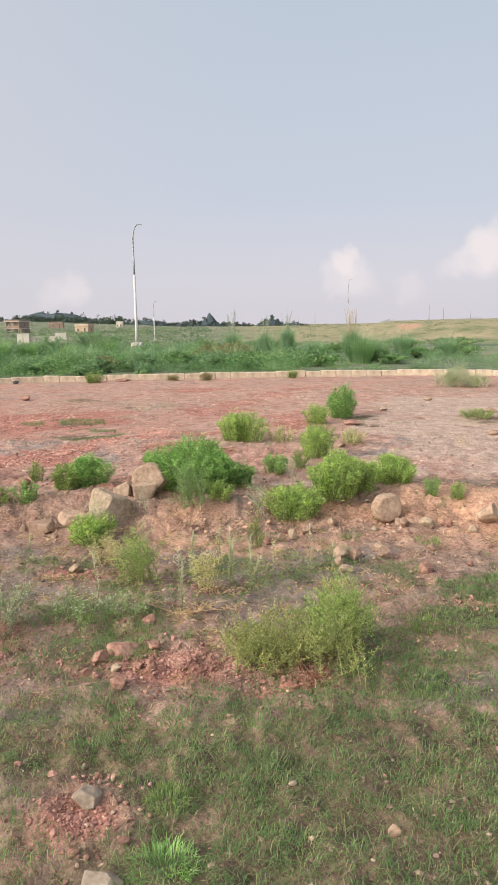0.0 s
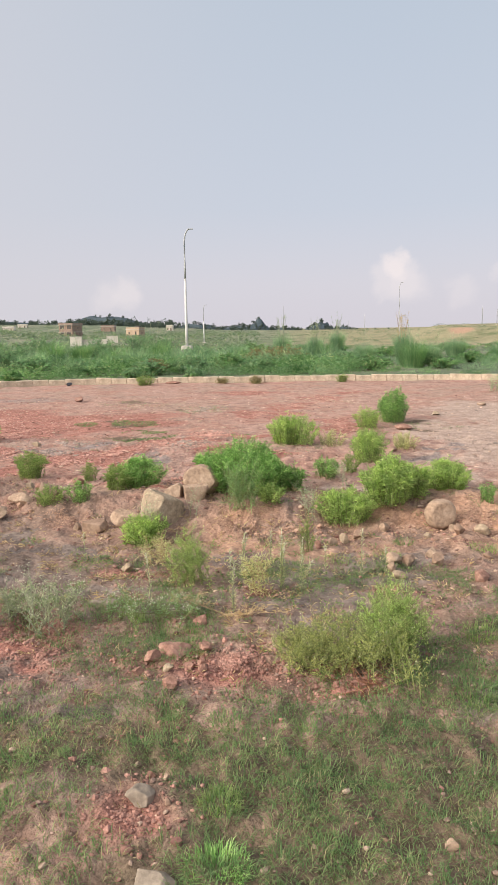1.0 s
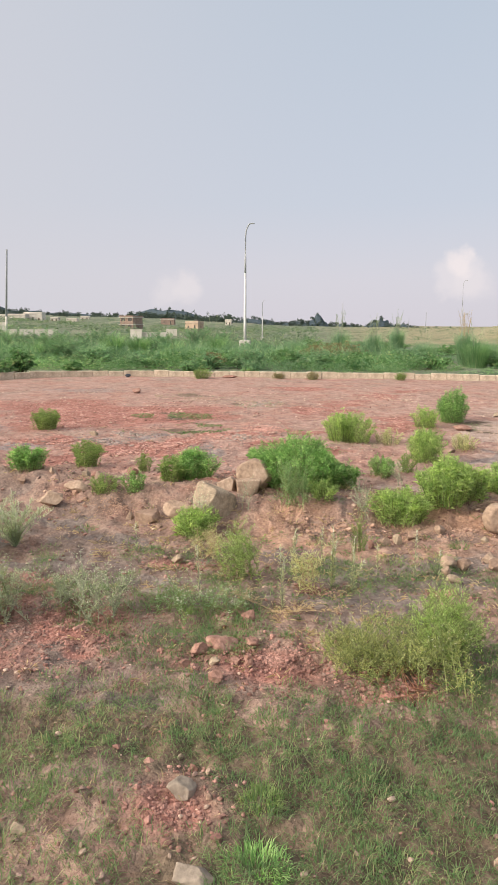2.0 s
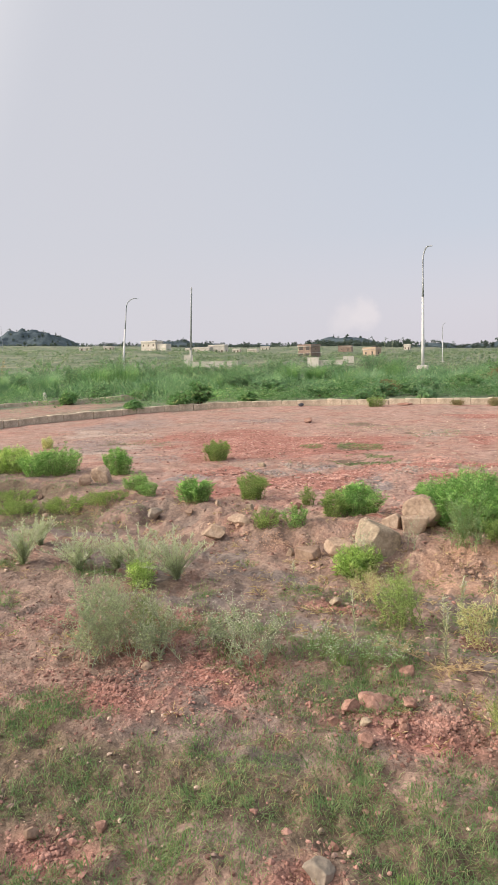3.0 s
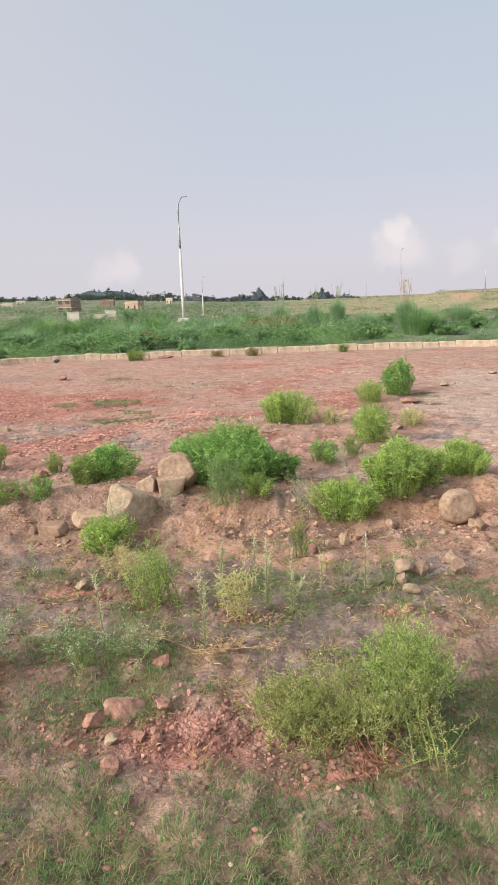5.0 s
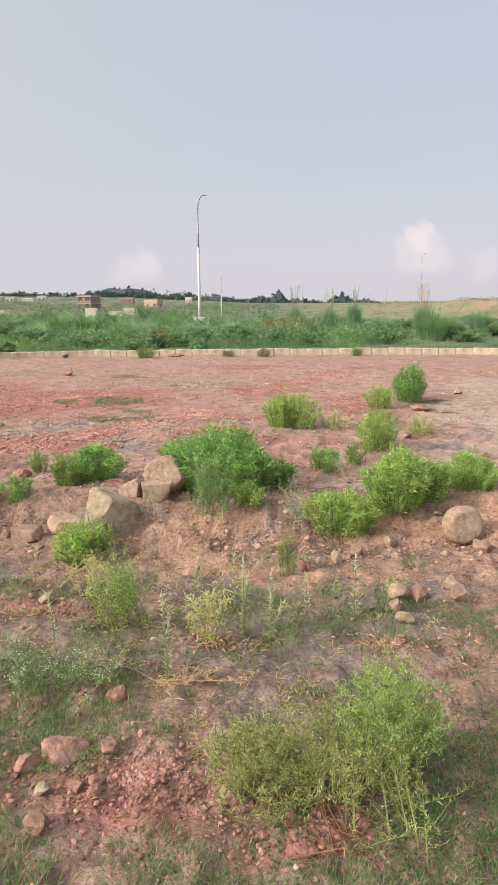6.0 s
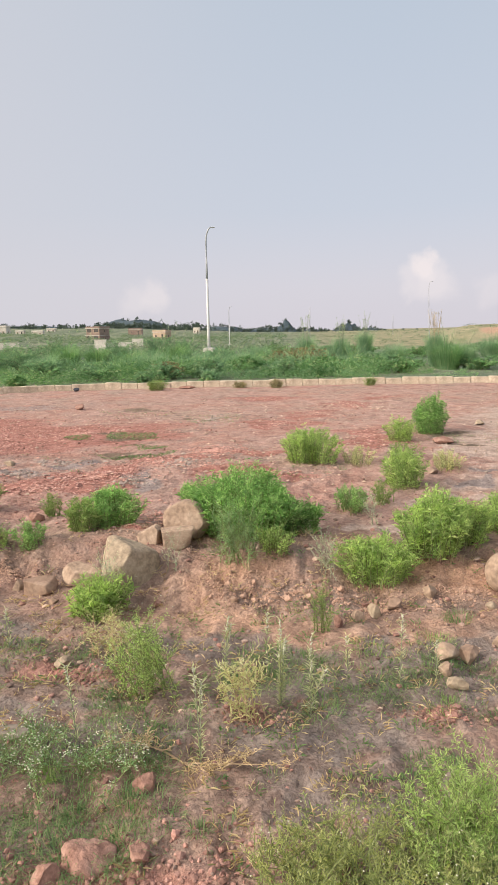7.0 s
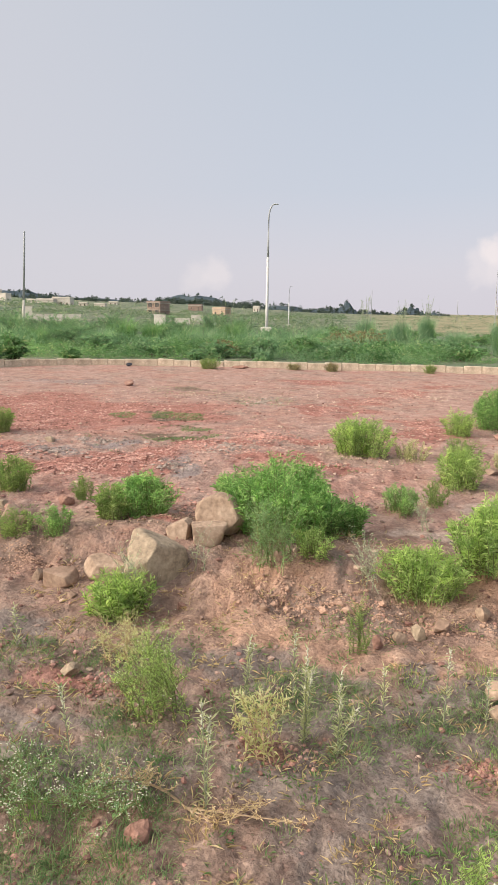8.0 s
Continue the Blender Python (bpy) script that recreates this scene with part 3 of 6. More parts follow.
def along(line, pitch):
    """Places and headings every pitch metres along a smooth line."""
    p = np.array(line)
    seg = np.hypot(*np.diff(p, axis=0).T)
    s = np.concatenate([[0], np.cumsum(seg)])
    for d in np.arange(pitch / 2, s[-1], pitch):
        a = np.array([np.interp(d - pitch / 2, s, p[:, i]) for i in (0, 1)])
        b = np.array([np.interp(d + pitch / 2, s, p[:, i]) for i in (0, 1)])
        yield (a + b) / 2, math.degrees(math.atan2(b[1] - a[1], b[0] - a[0]))


def build_kerb(name, line, label, base, seed):
    rng = random.Random(seed)
    top = empty_at(name, Matrix(), label, "kerb", kind="structure")
    for (x, y), heading in along(line, 0.42):
        if rng.random() < 0.02:
            continue
        ob = part("kerb_stone", rng.choice(STONES), top)
        ob.matrix_basis = pose(x, y, base + rng.uniform(-0.014, 0.012) - 0.09, rng.uniform(-2.5, 2.5), rng.uniform(-1.2, 1.2), heading + rng.uniform(-1.6, 1.6))


build_kerb("kerb", KERB_LINE, "curving row of weathered pale concrete kerb stones", 0.085, 3)
build_kerb("kerb", BACK_KERB_LINE, "second row of weathered concrete kerb stones in grass", 0.16, 8)


# ---------------------------------------------------------------- rocks and gravel
def ico(sub):
    bm = bmesh.new()
    bmesh.ops.create_icosphere(bm, subdivisions=sub, radius=1.0)
    v = np.array([q.co[:] for q in bm.verts])
    f = np.array([[q.index for q in t.verts] for t in bm.faces])
    bm.free()
    return v, f


ICO1, ICO2, ICO4 = ico(1), ico(2), ico(4)
OCTA = np.array([(1, 0, 0), (0, 1, 0), (-1, 0, 0), (0, -1, 0), (0, 0, 1), (0, 0, -1.0)]), np.array([(0, 1, 4), (1, 2, 4), (2, 3, 4), (3, 0, 4), (1, 0, 5), (2, 1, 5), (3, 2, 5), (0, 3, 5)])


def boulder_points(seed, cuts=9, rough=0.06, base=ICO4, keep=0.45, planes=()):
    """A unit ball cut by random planes into a blunt, faceted stone and roughened."""
    rng = np.random.default_rng(seed)
    v = base[0].copy()
    for _ in range(cuts):
        n = rng.normal(size=3)
        n /= np.linalg.norm(n)
        d = rng.uniform(keep, keep + 0.3)
        over = np.maximum(v @ n - d, 0)
        v -= np.outer(over * 0.97, n)
    for nx, ny, nz, d in planes:
        n = np.array((nx, ny, nz)) / math.sqrt(nx * nx + ny * ny + nz * nz)
        v -= np.outer(np.maximum(v @ n - d, 0) * 0.98, n)
    if rough:
        for k, s in ((1, 2.2), (2, 5.0), (3, 11.0)):
            off = np.array([noise.noise(Vector(p) * s + Vector((seed * 3.7, k, 0))) for p in v])
            v += v * (off * rough / k)[:, None]
    return v / np.abs(v).max(0)


def rock(name, x, y, w, d, h, turn, seed, mat, label, sink=0.25, tilt=(0, 0), cuts=9, group="", z=None, keep=0.45, rough=0.045, planes=()):
    v = boulder_points(seed, max(cuts + 4, 0), rough if w > 0.12 else max(rough, 0.05), ICO4 if w > 0.12 else ICO2, keep, planes) * (w / 2, d / 2, h / 2)
    me = mesh_of(name, v, (ICO4 if w > 0.12 else ICO2)[1], mat, w > 0.12)
    ob = tagged(new(name, me), label, "rock", group)
    zz = (height(x, y) if z is None else z) + h * (0.5 - sink)
    ob.matrix_basis = pose(x, y, zz, tilt[0], tilt[1], turn)
    return ob


# the heap at the bank: an upright slab on two blocks, a large split block before them
rock("boulder", -0.83, 5.80, 0.32, 0.24, 0.28, -6, 11, STONE, "upright tan sandstone boulder with a flat smooth face", 0.0, (-10, 12), -4, z=0.145, keep=0.8, rough=0.03,
     planes=((0.05, -1, 0.12, 0.6), (-0.75, 0, 0.7, 0.84), (0.75, -0.1, 0.55, 0.82), (0.95, -0.2, -0.3, 0.84), (-1, 0, -0.2, 0.86), (0, 0, -1, 0.7)))
rock("boulder", -0.86, 5.60, 0.25, 0.22, 0.19, 12, 12, STONE, "blocky tan boulder propping up a larger one", 0.22, (0, -6), -2, keep=0.75, rough=0.035,
     planes=((-1, -0.1, 0, 0.6), (0.1, -1, 0.1, 0.55), (0.1, 0, 1, 0.55), (1, 0, -0.3, 0.7)))
rock("boulder", -1.02, 5.62, 0.19, 0.2, 0.18, -6, 13, STONE, "tan boulder split from the block beside it", 0.22, (0, 5), -2, keep=0.75, rough=0.035,
     planes=((1, -0.1, 0.05, 0.58), (0, -1, 0.25, 0.55), (-0.5, 0, 0.85, 0.6)))
rock("boulder", -1.08, 5.24, 0.37, 0.36, 0.42, 0, 14, STONE_GREY, "large blocky grey-tan boulder with a shaded cracked side", 0.24, (0, 8), -4, keep=0.8, rough=0.04,
     planes=((0.85, -0.5, 0.18, 0.34), (-0.35, -0.6, 0.7, 0.52), (-0.95, -0.25, 0.1, 0.62), (0.3, 0.1, 1, 0.60), (0.1, -1, -0.15, 0.62), (0.6, -0.2, 0.75, 0.56)))
rock("boulder", -1.36, 5.26, 0.27, 0.2, 0.17, 8, 15, STONE, "low flat tan boulder beside green weeds", 0.2, (0, 8), 0, keep=0.62, planes=((-0.1, -0.4, 1, 0.5), (0.1, -1, 0.1, 0.6)))
rock("boulder", -1.61, 5.18, 0.22, 0.16, 0.125, -6, 16, STONE_BROWN, "low brown boulder on the bank foot", 0.18, (0, -5), 2, keep=0.55, planes=((0.2, -0.3, 1, 0.5), (-0.2, -1, 0, 0.55)))
rock("boulder", 1.12, 5.30, 0.25, 0.22, 0.25, 5, 17, STONE, "round tan boulder with a flattened top", 0.10, (0, 4), -4, keep=0.85, rough=0.03,
     planes=((0.1, -1, 0.1, 0.62), (-0.1, 0, 1, 0.84), (1, -0.1, 0.1, 0.9), (0.7, -0.2, -0.7, 0.85)))
rock("boulder", -4.76, 7.06, 0.27, 0.2, 0.24, 30, 18, STONE, "pale pointed boulder beside green weeds", 0.15, (10, -20))
rock("boulder", -4.86, 6.84, 0.20, 0.18, 0.16, 5, 19, STONE_BROWN, "reddish brown boulder beside a pale one", 0.2)
rock("boulder", -3.32, 5.78, 0.17, 0.14, 0.14, 20, 20, STONE_DARK, "small grey block of rock on red soil", 0.2)
rock("boulder", -2.50, 5.38, 0.25, 0.17, 0.17, -10, 21, STONE, "knobbly pale stone among low weeds", 0.15, rough=0.14)
rock("boulder", -2.38, 5.66, 0.23, 0.16, 0.12, 5, 22, STONE, "flat pale stone on the bank edge", 0.2)
rock("boulder", 1.88, 5.12, 0.20, 0.17, 0.19, 40, 23, STONE, "pale broken stone on the bank", 0.15)
rock("boulder", -0.61, 3.08, 0.18, 0.16, 0.12, 20, 24, STONE_RED, "crumbling pink mudstone lump in red gravel", 0.5, (6, 4), rough=0.16)
for q, (x, y, w, h) in enumerate([(-0.51, 2.92, .06, .06), (-0.45, 2.90, .06, .05), (-0.57, 2.76, .09, .06), (-0.52, 3.43, .10, .08), (-0.70, 3.00, .09, .07), (-0.46, 3.10, .09, .05), (-0.74, 2.88, .07, .06)]):
    rock("clod", x, y, w, w * 0.85, h, q * 61, 140 + q, STONE_RED, "reddish clod of earth in crumbled red soil", 0.3, (q * 5 % 13, 4), 6, "red clods", rough=0.18)
rock("boulder", 0.65, 4.42, 0.14, 0.11, 0.12, -12, 25, STONE, "angular tan block of stone at the bank foot", 0.15, (4, -6), 14, keep=0.34)
rock("boulder", 0.735, 4.43, 0.10, 0.09, 0.11, 30, 28, STONE_BROWN, "angular tan block leaning on another", 0.15, (0, 8), 14, keep=0.34)
rock("stone", -0.53, 2.02, 0.13, 0.10, 0.075, 15, 26, STONE_DARK, "grey-green stone in gravel among grass", 0.45, (8, -4), rough=0.10)
rock("stone", -0.42, 1.66, 0.14, 0.10, 0.07, -5, 27, STONE_DARK, "flat grey stone among grass", 0.55)
rock("stone", -1.13, 3.71, 0.17, 0.11, 0.05, 12, 29, STONE_DARK, "flat wet grey stone on damp soil", 0.35)
SMALL = [(0.92, 4.58, .105, .11), (0.93, 4.43, .12, .10), (1.14, 4.14, .13, .11), (1.40, 5.08, .15, .11), (0.67, 5.18, .10, .11), (1.22, 5.08, .11, .10), (0.15, 4.80, .07, .09),
         (0.35, 4.93, .09, .09), (0.25, 4.85, .08, .10), (0.46, 5.00, .10, .08), (1.46, 4.26, .065, .05), (0.63, 4.15, .10, .07), (0.46, 1.85, .055, .04), (1.13, 6.30, .12, .09), (-0.46, 2.94, .05, .045),
         (-0.60, 2.88, .06, .05), (-1.80, 3.10, .07, .07), (-1.50, 1.84, .06, .055), (-1.30, 1.96, .055, .045), (-1.01, 1.77, .065, .045), (-4.61, 5.80, .09, .05), (-5.21, 6.46, .08, .10), (-4.46, 14.05, .25, .17),
         (-3.29, 8.50, .12, .08), (-2.20, 5.74, .16, .19), (-2.08, 5.66, .12, .14), (-2.30, 5.90, .09, .08), (-1.12, 4.27, .09, .07), (-1.75, 5.22, .08, .09), (-1.46, 5.02, .07, .05), (-1.64, 5.00, .06, .04),
         (0.98, 5.06, .08, .07), (1.20, 5.20, .09, .08), (1.30, 4.60, .10, .05), (1.55, 5.10, .08, .07), (1.72, 5.00, .10, .08), (0.60, 4.26, .08, .08), (-0.42, 5.05, .06, .06), (-2.05, 6.25, .14, .10), (-1.85, 6.40, .10, .08),
         (-1.62, 6.05, .09, .07), (1.10, 8.10, .3, .10), (1.50, 9.9, .3, .09), (2.6, 8.2, .14, .09), (2.9, 7.4, .12, .10), (3.2, 8.8, .16, .09), (3.6, 7.6, .2, .11), (2.3, 11.5, .2, .09), (3.4, 13.0, .22, .1), (4.0, 11.2, .2, .1),
         (-0.54, 2.17, .035, .035), (-0.60, 2.22, .03, .03), (-0.47, 2.12, .035, .03), (-0.44, 1.98, .03, .03), (-0.86, 5.05, .05, .05), (-2.45, 6.05, .1, .07), (-2.8, 6.1, .09, .07), (-3.0, 5.9, .1, .08)]
for q, (x, y, w, h) in enumerate(SMALL):
    mat = (STONE, STONE_BROWN, STONE_RED, STONE_GREY)[q % 4]
    rock("stone", x, y, w, w * 0.8, h, q * 47, 40 + q, mat, {STONE: "small tan stone on bare soil", STONE_RED: "small reddish stone on bare soil", STONE_BROWN: "small brown stone on bare soil", STONE_GREY: "small grey stone on bare soil"}[mat], 0.25, ((q * 13) % 21 - 10, (q * 7) % 17 - 8), 8, "loose stones")


def scatter_stones(name, label, mat, n, seed, pick, lo, hi):
    """Many little stones in one mesh; pick gives the share kept at a place."""
    rng = np.random.default_rng(seed)
    m = n * 14
    y = 0.9 + 14 * rng.random(m) ** 1.9
    x = (rng.random(m) - 0.56) * (1.9 + y * 1.15)
    keep = rng.random(m) < pick(x, y)
    x, y = x[keep][:n], y[keep][:n]
    n = len(x)
    size = lo + (hi - lo) * rng.random(n) ** 3
    size *= np.clip(y / 4.0, 0.8, 1.3)
    v0, f0 = ICO1
    shapes = np.stack([boulder_points(900 + s, 6, 0.0, ICO1) for s in range(12)])
    v = shapes[rng.integers(0, 12, n)]
    a = rng.random(n) * 6.283
    s = np.stack([size * rng.uniform(0.7, 1.2, n), size * rng.uniform(0.6, 1.0, n), size * rng.uniform(0.4, 0.8, n)], -1) / 2
    v = v * s[:, None, :]
    vx = v[..., 0] * np.cos(a)[:, None] - v[..., 1] * np.sin(a)[:, None]
    vy = v[..., 0] * np.sin(a)[:, None] + v[..., 1] * np.cos(a)[:, None]
    z = land(x, y) + s[:, 2] * 0.45
    v = np.stack([vx + x[:, None], vy + y[:, None], v[..., 2] + z[:, None]], -1).reshape(-1, 3)
    f = (f0[None] + (np.arange(n) * len(v0))[:, None, None]).reshape(-1, 3)
    tagged(new(name, mesh_of(name, v, f, mat)), label, "gravel", kind="stuff")


def pick_red(x, y):
    k = masks(x, y)
    return np.clip(0.05 + 1.1 * k["red"] + 0.3 * (fnoise(x * 1.5, y * 1.5, 71, 3) > 0.2) * (y > 2.3) - 0.5 * k["silt"], 0, 1)


def pick_pale(x, y):
    lip = np.interp(x, LIP_X, LIP_Y)
    return np.clip(0.05 * (y < 6) + 0.015 + 0.1 * np.exp(-((y - lip + 0.1) / 0.45) ** 2) + 0.15 * (fnoise(x, y, 81, 3) > 0.3) * (y < 6), 0, 1)


def plateau_gravel(name, label, mat, n, seed, spots, lo, hi):
    rng = np.random.default_rng(seed)
    cx, cy, rx, ry = np.array(spots)[rng.integers(0, len(spots), n)].T
    a, d = rng.random(n) * 6.283, np.abs(rng.normal(size=n)) * 0.62
    x, y = cx + rx * d * np.cos(a), cy + ry * d * np.sin(a)
    size = lo + (hi - lo) * rng.random(n) ** 3
    base = OCTA if np.mean(cy) > 6 else ICO1
    if base is OCTA:
        shapes = np.stack([base[0] * rng.uniform(0.75, 1.2, (6, 1)) + rng.normal(size=(6, 3)) * 0.18 for s in range(12)])
    else:
        shapes = np.stack([boulder_points(950 + s, 6, 0.0, ICO1) for s in range(12)])
    v = shapes[rng.integers(0, 12, n)] * (size[:, None] * rng.uniform(0.35, 0.6, (n, 3)) * (1, 1, 0.6 if base is OCTA else 0.85))[:, None, :]
    v = v + np.stack([x, y, land(x, y) + size * 0.06], -1)[:, None, :]
    f = (base[1][None] + (np.arange(n) * len(base[0]))[:, None, None]).reshape(-1, 3)
    tagged(new(name, mesh_of(name, v.reshape(-1, 3), f, mat)), label, "gravel", kind="stuff")


plateau_gravel("red_rubble", "spread of loose red rubble across the plot", GRAVEL_RED, 18000, 31, [p for p in RED_PATCHES if 6 < p[1] < 16] + RED_PATCHES[0:3] * 4 + RED_PATCHES[3:8] * 2, 0.010, 0.040)
plateau_gravel("grey_rubble", "strip of loose grey rubble across the plot", GRAVEL_GREY, 2600, 32, [(-3.1, 8.1, 0.6, 0.32), (-2.8, 8.75, 0.35, 0.22), (-1.7, 7.75, 0.22, 0.42), (-1.42, 8.7, 0.28, 0.42), (2.4, 8.6, 1.2, 1.6), (3.4, 11.0, 1.6, 2.0), (4.6, 14.6, 1.2, 0.8), (-1.65, 12.5, 0.5, 0.7), (-6.4, 9.4, 1.0, 0.6), (-7.6, 11.6, 1.2, 0.7)], 0.010, 0.06)
plateau_gravel("plot_grit", "small stones strewn over the trodden plot", GRAVEL_PALE, 4200, 34, [(-3.0, 13.0, 4.5, 4.0), (1.0, 14.0, 3.5, 3.5), (-7.0, 11.0, 3.0, 3.0), (0.0, 9.0, 2.5, 2.0)], 0.012, 0.06)
plateau_gravel("red_crumbs", "crumbly red gravel in patches between grass and weeds", CRUMB_RED, 15000, 33, [p for p in RED_PATCHES if p[1] < 5] + RED_PATCHES[19:21] * 4 + RED_PATCHES[22:24] * 3, 0.004, 0.022)
plateau_gravel("slope_crumbs", "crumbled orange-tan earth on the eroded bank face", EARTH_TAN, 9500, 35, [(0.0, 5.15, 0.5, 0.2), (0.4, 5.05, 0.4, 0.2), (-0.35, 5.2, 0.35, 0.2), (0.9, 5.25, 0.4, 0.18), (1.4, 5.3, 0.4, 0.18), (-1.9, 5.4, 0.5, 0.2), (-1.15, 6.0, 0.3, 0.2)], 0.005, 0.020)
plateau_gravel("slope_clods", "lumpy orange-tan clods on the eroded bank face", EARTH_TAN, 140, 36, [(0.0, 5.1, 0.5, 0.22), (0.45, 5.0, 0.4, 0.22), (-0.35, 5.15, 0.35, 0.22), (0.9, 5.1, 0.5, 0.25), (1.45, 5.2, 0.45, 0.22), (-1.9, 5.45, 0.6, 0.2), (-2.4, 5.6, 0.4, 0.2)], 0.015, 0.06)
plateau_gravel("red_clods", "lumpy red clods in crumbled soil", CRUMB_RED, 500, 37, [p for p in RED_PATCHES if p[1] < 5] + RED_PATCHES[19:21] * 4 + RED_PATCHES[22:24] * 3, 0.012, 0.04)
scatter_stones("red_gravel", "loose red and pink gravel over the soil", CRUMB_RED, 7500, 5, pick_red, 0.006, 0.034)
scatter_stones("clods", "crumbled brown clods of dry soil", CLOD, 8500, 7, lambda x, y: np.clip(0.35 + 0.5 * fnoise(x * 2, y * 2, 191, 3) + 0.0, 0, 1) * (1 - 0.8 * np.exp(-((y - np.interp(x, LIP_X, LIP_Y) + 0.35) / 0.4) ** 2)) * (y < 6.5), 0.006, 0.034)
scatter_stones("pale_gravel", "loose pale stones and clods over the soil", GRAVEL_PALE, 1700, 6, pick_pale, 0.006, 0.036)


# ---------------------------------------------------------------- plants
def curve_points(a, b, c, n):
    t = np.linspace(0, 1, n)[:, None]
    return (1 - t) ** 2 * a + 2 * t * (1 - t) * b + t * t * c


def tubes(curves, r0, r1):
    """Three-sided tapering tubes along curves of equal length."""
    vs, fs, base = [], [], 0
    for p in curves:
        n = len(p)
        d = np.gradient(p, axis=0)
        d /= np.linalg.norm(d, axis=1)[:, None] + 1e-9
        side = np.cross(d, (0.31, 0.17, 0.93))
        side /= np.linalg.norm(side, axis=1)[:, None] + 1e-9
        up = np.cross(d, side)
        r = np.linspace(r0, r1, n)[:, None]
        ring = np.stack([p + r * (math.cos(a) * side + math.sin(a) * up) for a in (0, 2.094, 4.189)], 1).reshape(-1, 3)
        i = np.arange(n - 1)[:, None] * 3
        j = np.arange(3)[None]
        j2 = (j + 1) % 3
        fs.append((np.stack([i + j, i + j2, i + 3 + j2, i + 3 + j], -1) + base).reshape(-1, 4))
        vs.append(ring)
        base += 3 * n
    return np.concatenate(vs), np.concatenate(fs)


def leaves(p, d, length, width, droop):
    """Kite-shaped leaves folded along the midrib, from places p in directions d."""
    n = len(p)
    up = np.array([0, 0, 1.0])
    s = np.cross(d, up)
    s /= np.linalg.norm(s, axis=1)[:, None] + 1e-6
    nrm = np.cross(s, d)
    L, W, D = (np.broadcast_to(q, n)[:, None] for q in (length, width, droop))
    mid = p + d * L * 0.45 + nrm * W * 0.25
    tip = p + d * L - up * D * L
    v = np.stack([p, mid + s * W / 2, tip, mid - s * W / 2], 1).reshape(-1, 3)
    q = np.arange(n)[:, None] * 4
    return v, np.concatenate([q + (0, 1, 2), q + (0, 2, 3)])


def directions(az, el):
    return np.stack([np.cos(az) * np.cos(el), np.sin(az) * np.cos(el), np.sin(el)], -1)


def beads(p, size):
    """Little six-cornered flower heads."""
    n = len(p)
    o = np.array([(1, 0, 0), (-1, 0, 0), (0, 1, 0), (0, -1, 0), (0, 0, .7), (0, 0, -.7)]) * size / 2
    v = (p[:, None] + o[None]).reshape(-1, 3)
    f = np.array([(0, 2, 4), (2, 1, 4), (1, 3, 4), (3, 0, 4), (2, 0, 5), (1, 2, 5), (3, 1, 5), (0, 3, 5)])
    return v, (f[None] + (np.arange(n) * 6)[:, None, None]).reshape(-1, 3)


def stem_curves(rng, W, H, stems, dome, spread=0.14, n=7, flop=0.0):
    out = []
    for _ in range(stems):
        a = rng.random() * 6.283
        r = W / 2 * math.sqrt(rng.random())
        tip_h = H * (1 - dome * (2 * r / W) ** 2) * rng.uniform(0.72, 1.08)
        b = rng.normal(size=2) * spread * W * 0.5
        tip = np.array([r * math.cos(a), r * math.sin(a), tip_h])
        base = np.array([b[0], b[1], -0.015])
        mid = np.array([base[0] + (tip[0] - base[0]) * (0.35 + flop), base[1] + (tip[1] - base[1]) * (0.35 + flop), tip_h * (0.62 - flop * 0.5)])
        out.append(curve_points(base, mid, tip, n))
    return out


def lobed_stems(rng, W, H, stems, dome, n=7):
    """Stems from a broad foot that lean outwards into a soft, uneven mound, some of them straggling out of it."""
    ph, foot, out = rng.random(4) * 6.283, min(0.72, 0.38 + 0.45 * W), []
    for _ in range(stems):
        a, q = rng.random() * 6.283, math.sqrt(rng.random())
        r = W / 2 * q * (1 + 0.16 * math.sin(2 * a + ph[0]) + 0.13 * math.sin(3 * a + ph[1]))
        x, y = r * math.cos(a), r * math.sin(a)
        wave = 0.06 * math.sin(9 * x / W + ph[2]) + 0.05 * math.sin(8 * y / W + ph[3])
        tall = H * (1 - dome * q ** 2.6 + wave * (1 - 0.4 * q)) * rng.uniform(0.70, 1.0) * (1.14 if rng.random() < 0.1 else 1.0)
        tip = np.array([x, y, tall])
        base = np.array([x * foot + rng.normal() * 0.02, y * foot + rng.normal() * 0.02, -0.015])
        mid = base * 0.62 + tip * 0.38
        mid[2] = tall * 0.68
        out.append(curve_points(base, mid, tip, n))
    return out


def leaves_on(rng, curves, per, length, width, t0, el, droop, jitter=0.35):
    ps, ds = [], []
    for p in curves:
        t = np.sort(t0 + (1 - t0) * rng.random(per)) * (len(p) - 1)
        i = np.minimum(t.astype(int), len(p) - 2)
        f = (t - i)[:, None]
        ps.append(p[i] * (1 - f) + p[i + 1] * f)
        az = np.arange(per) * 2.4 + rng.random() * 6.28 + rng.normal(size=per) * 0.4
        ds.append(directions(az, el + rng.normal(size=per) * jitter))
    p, d = np.concatenate(ps), np.concatenate(ds)
    n = len(p)
    return leaves(p, d, length * rng.uniform(0.6, 1.2, n), width * rng.uniform(0.7, 1.2, n), droop * rng.uniform(0.3, 1.4, n))


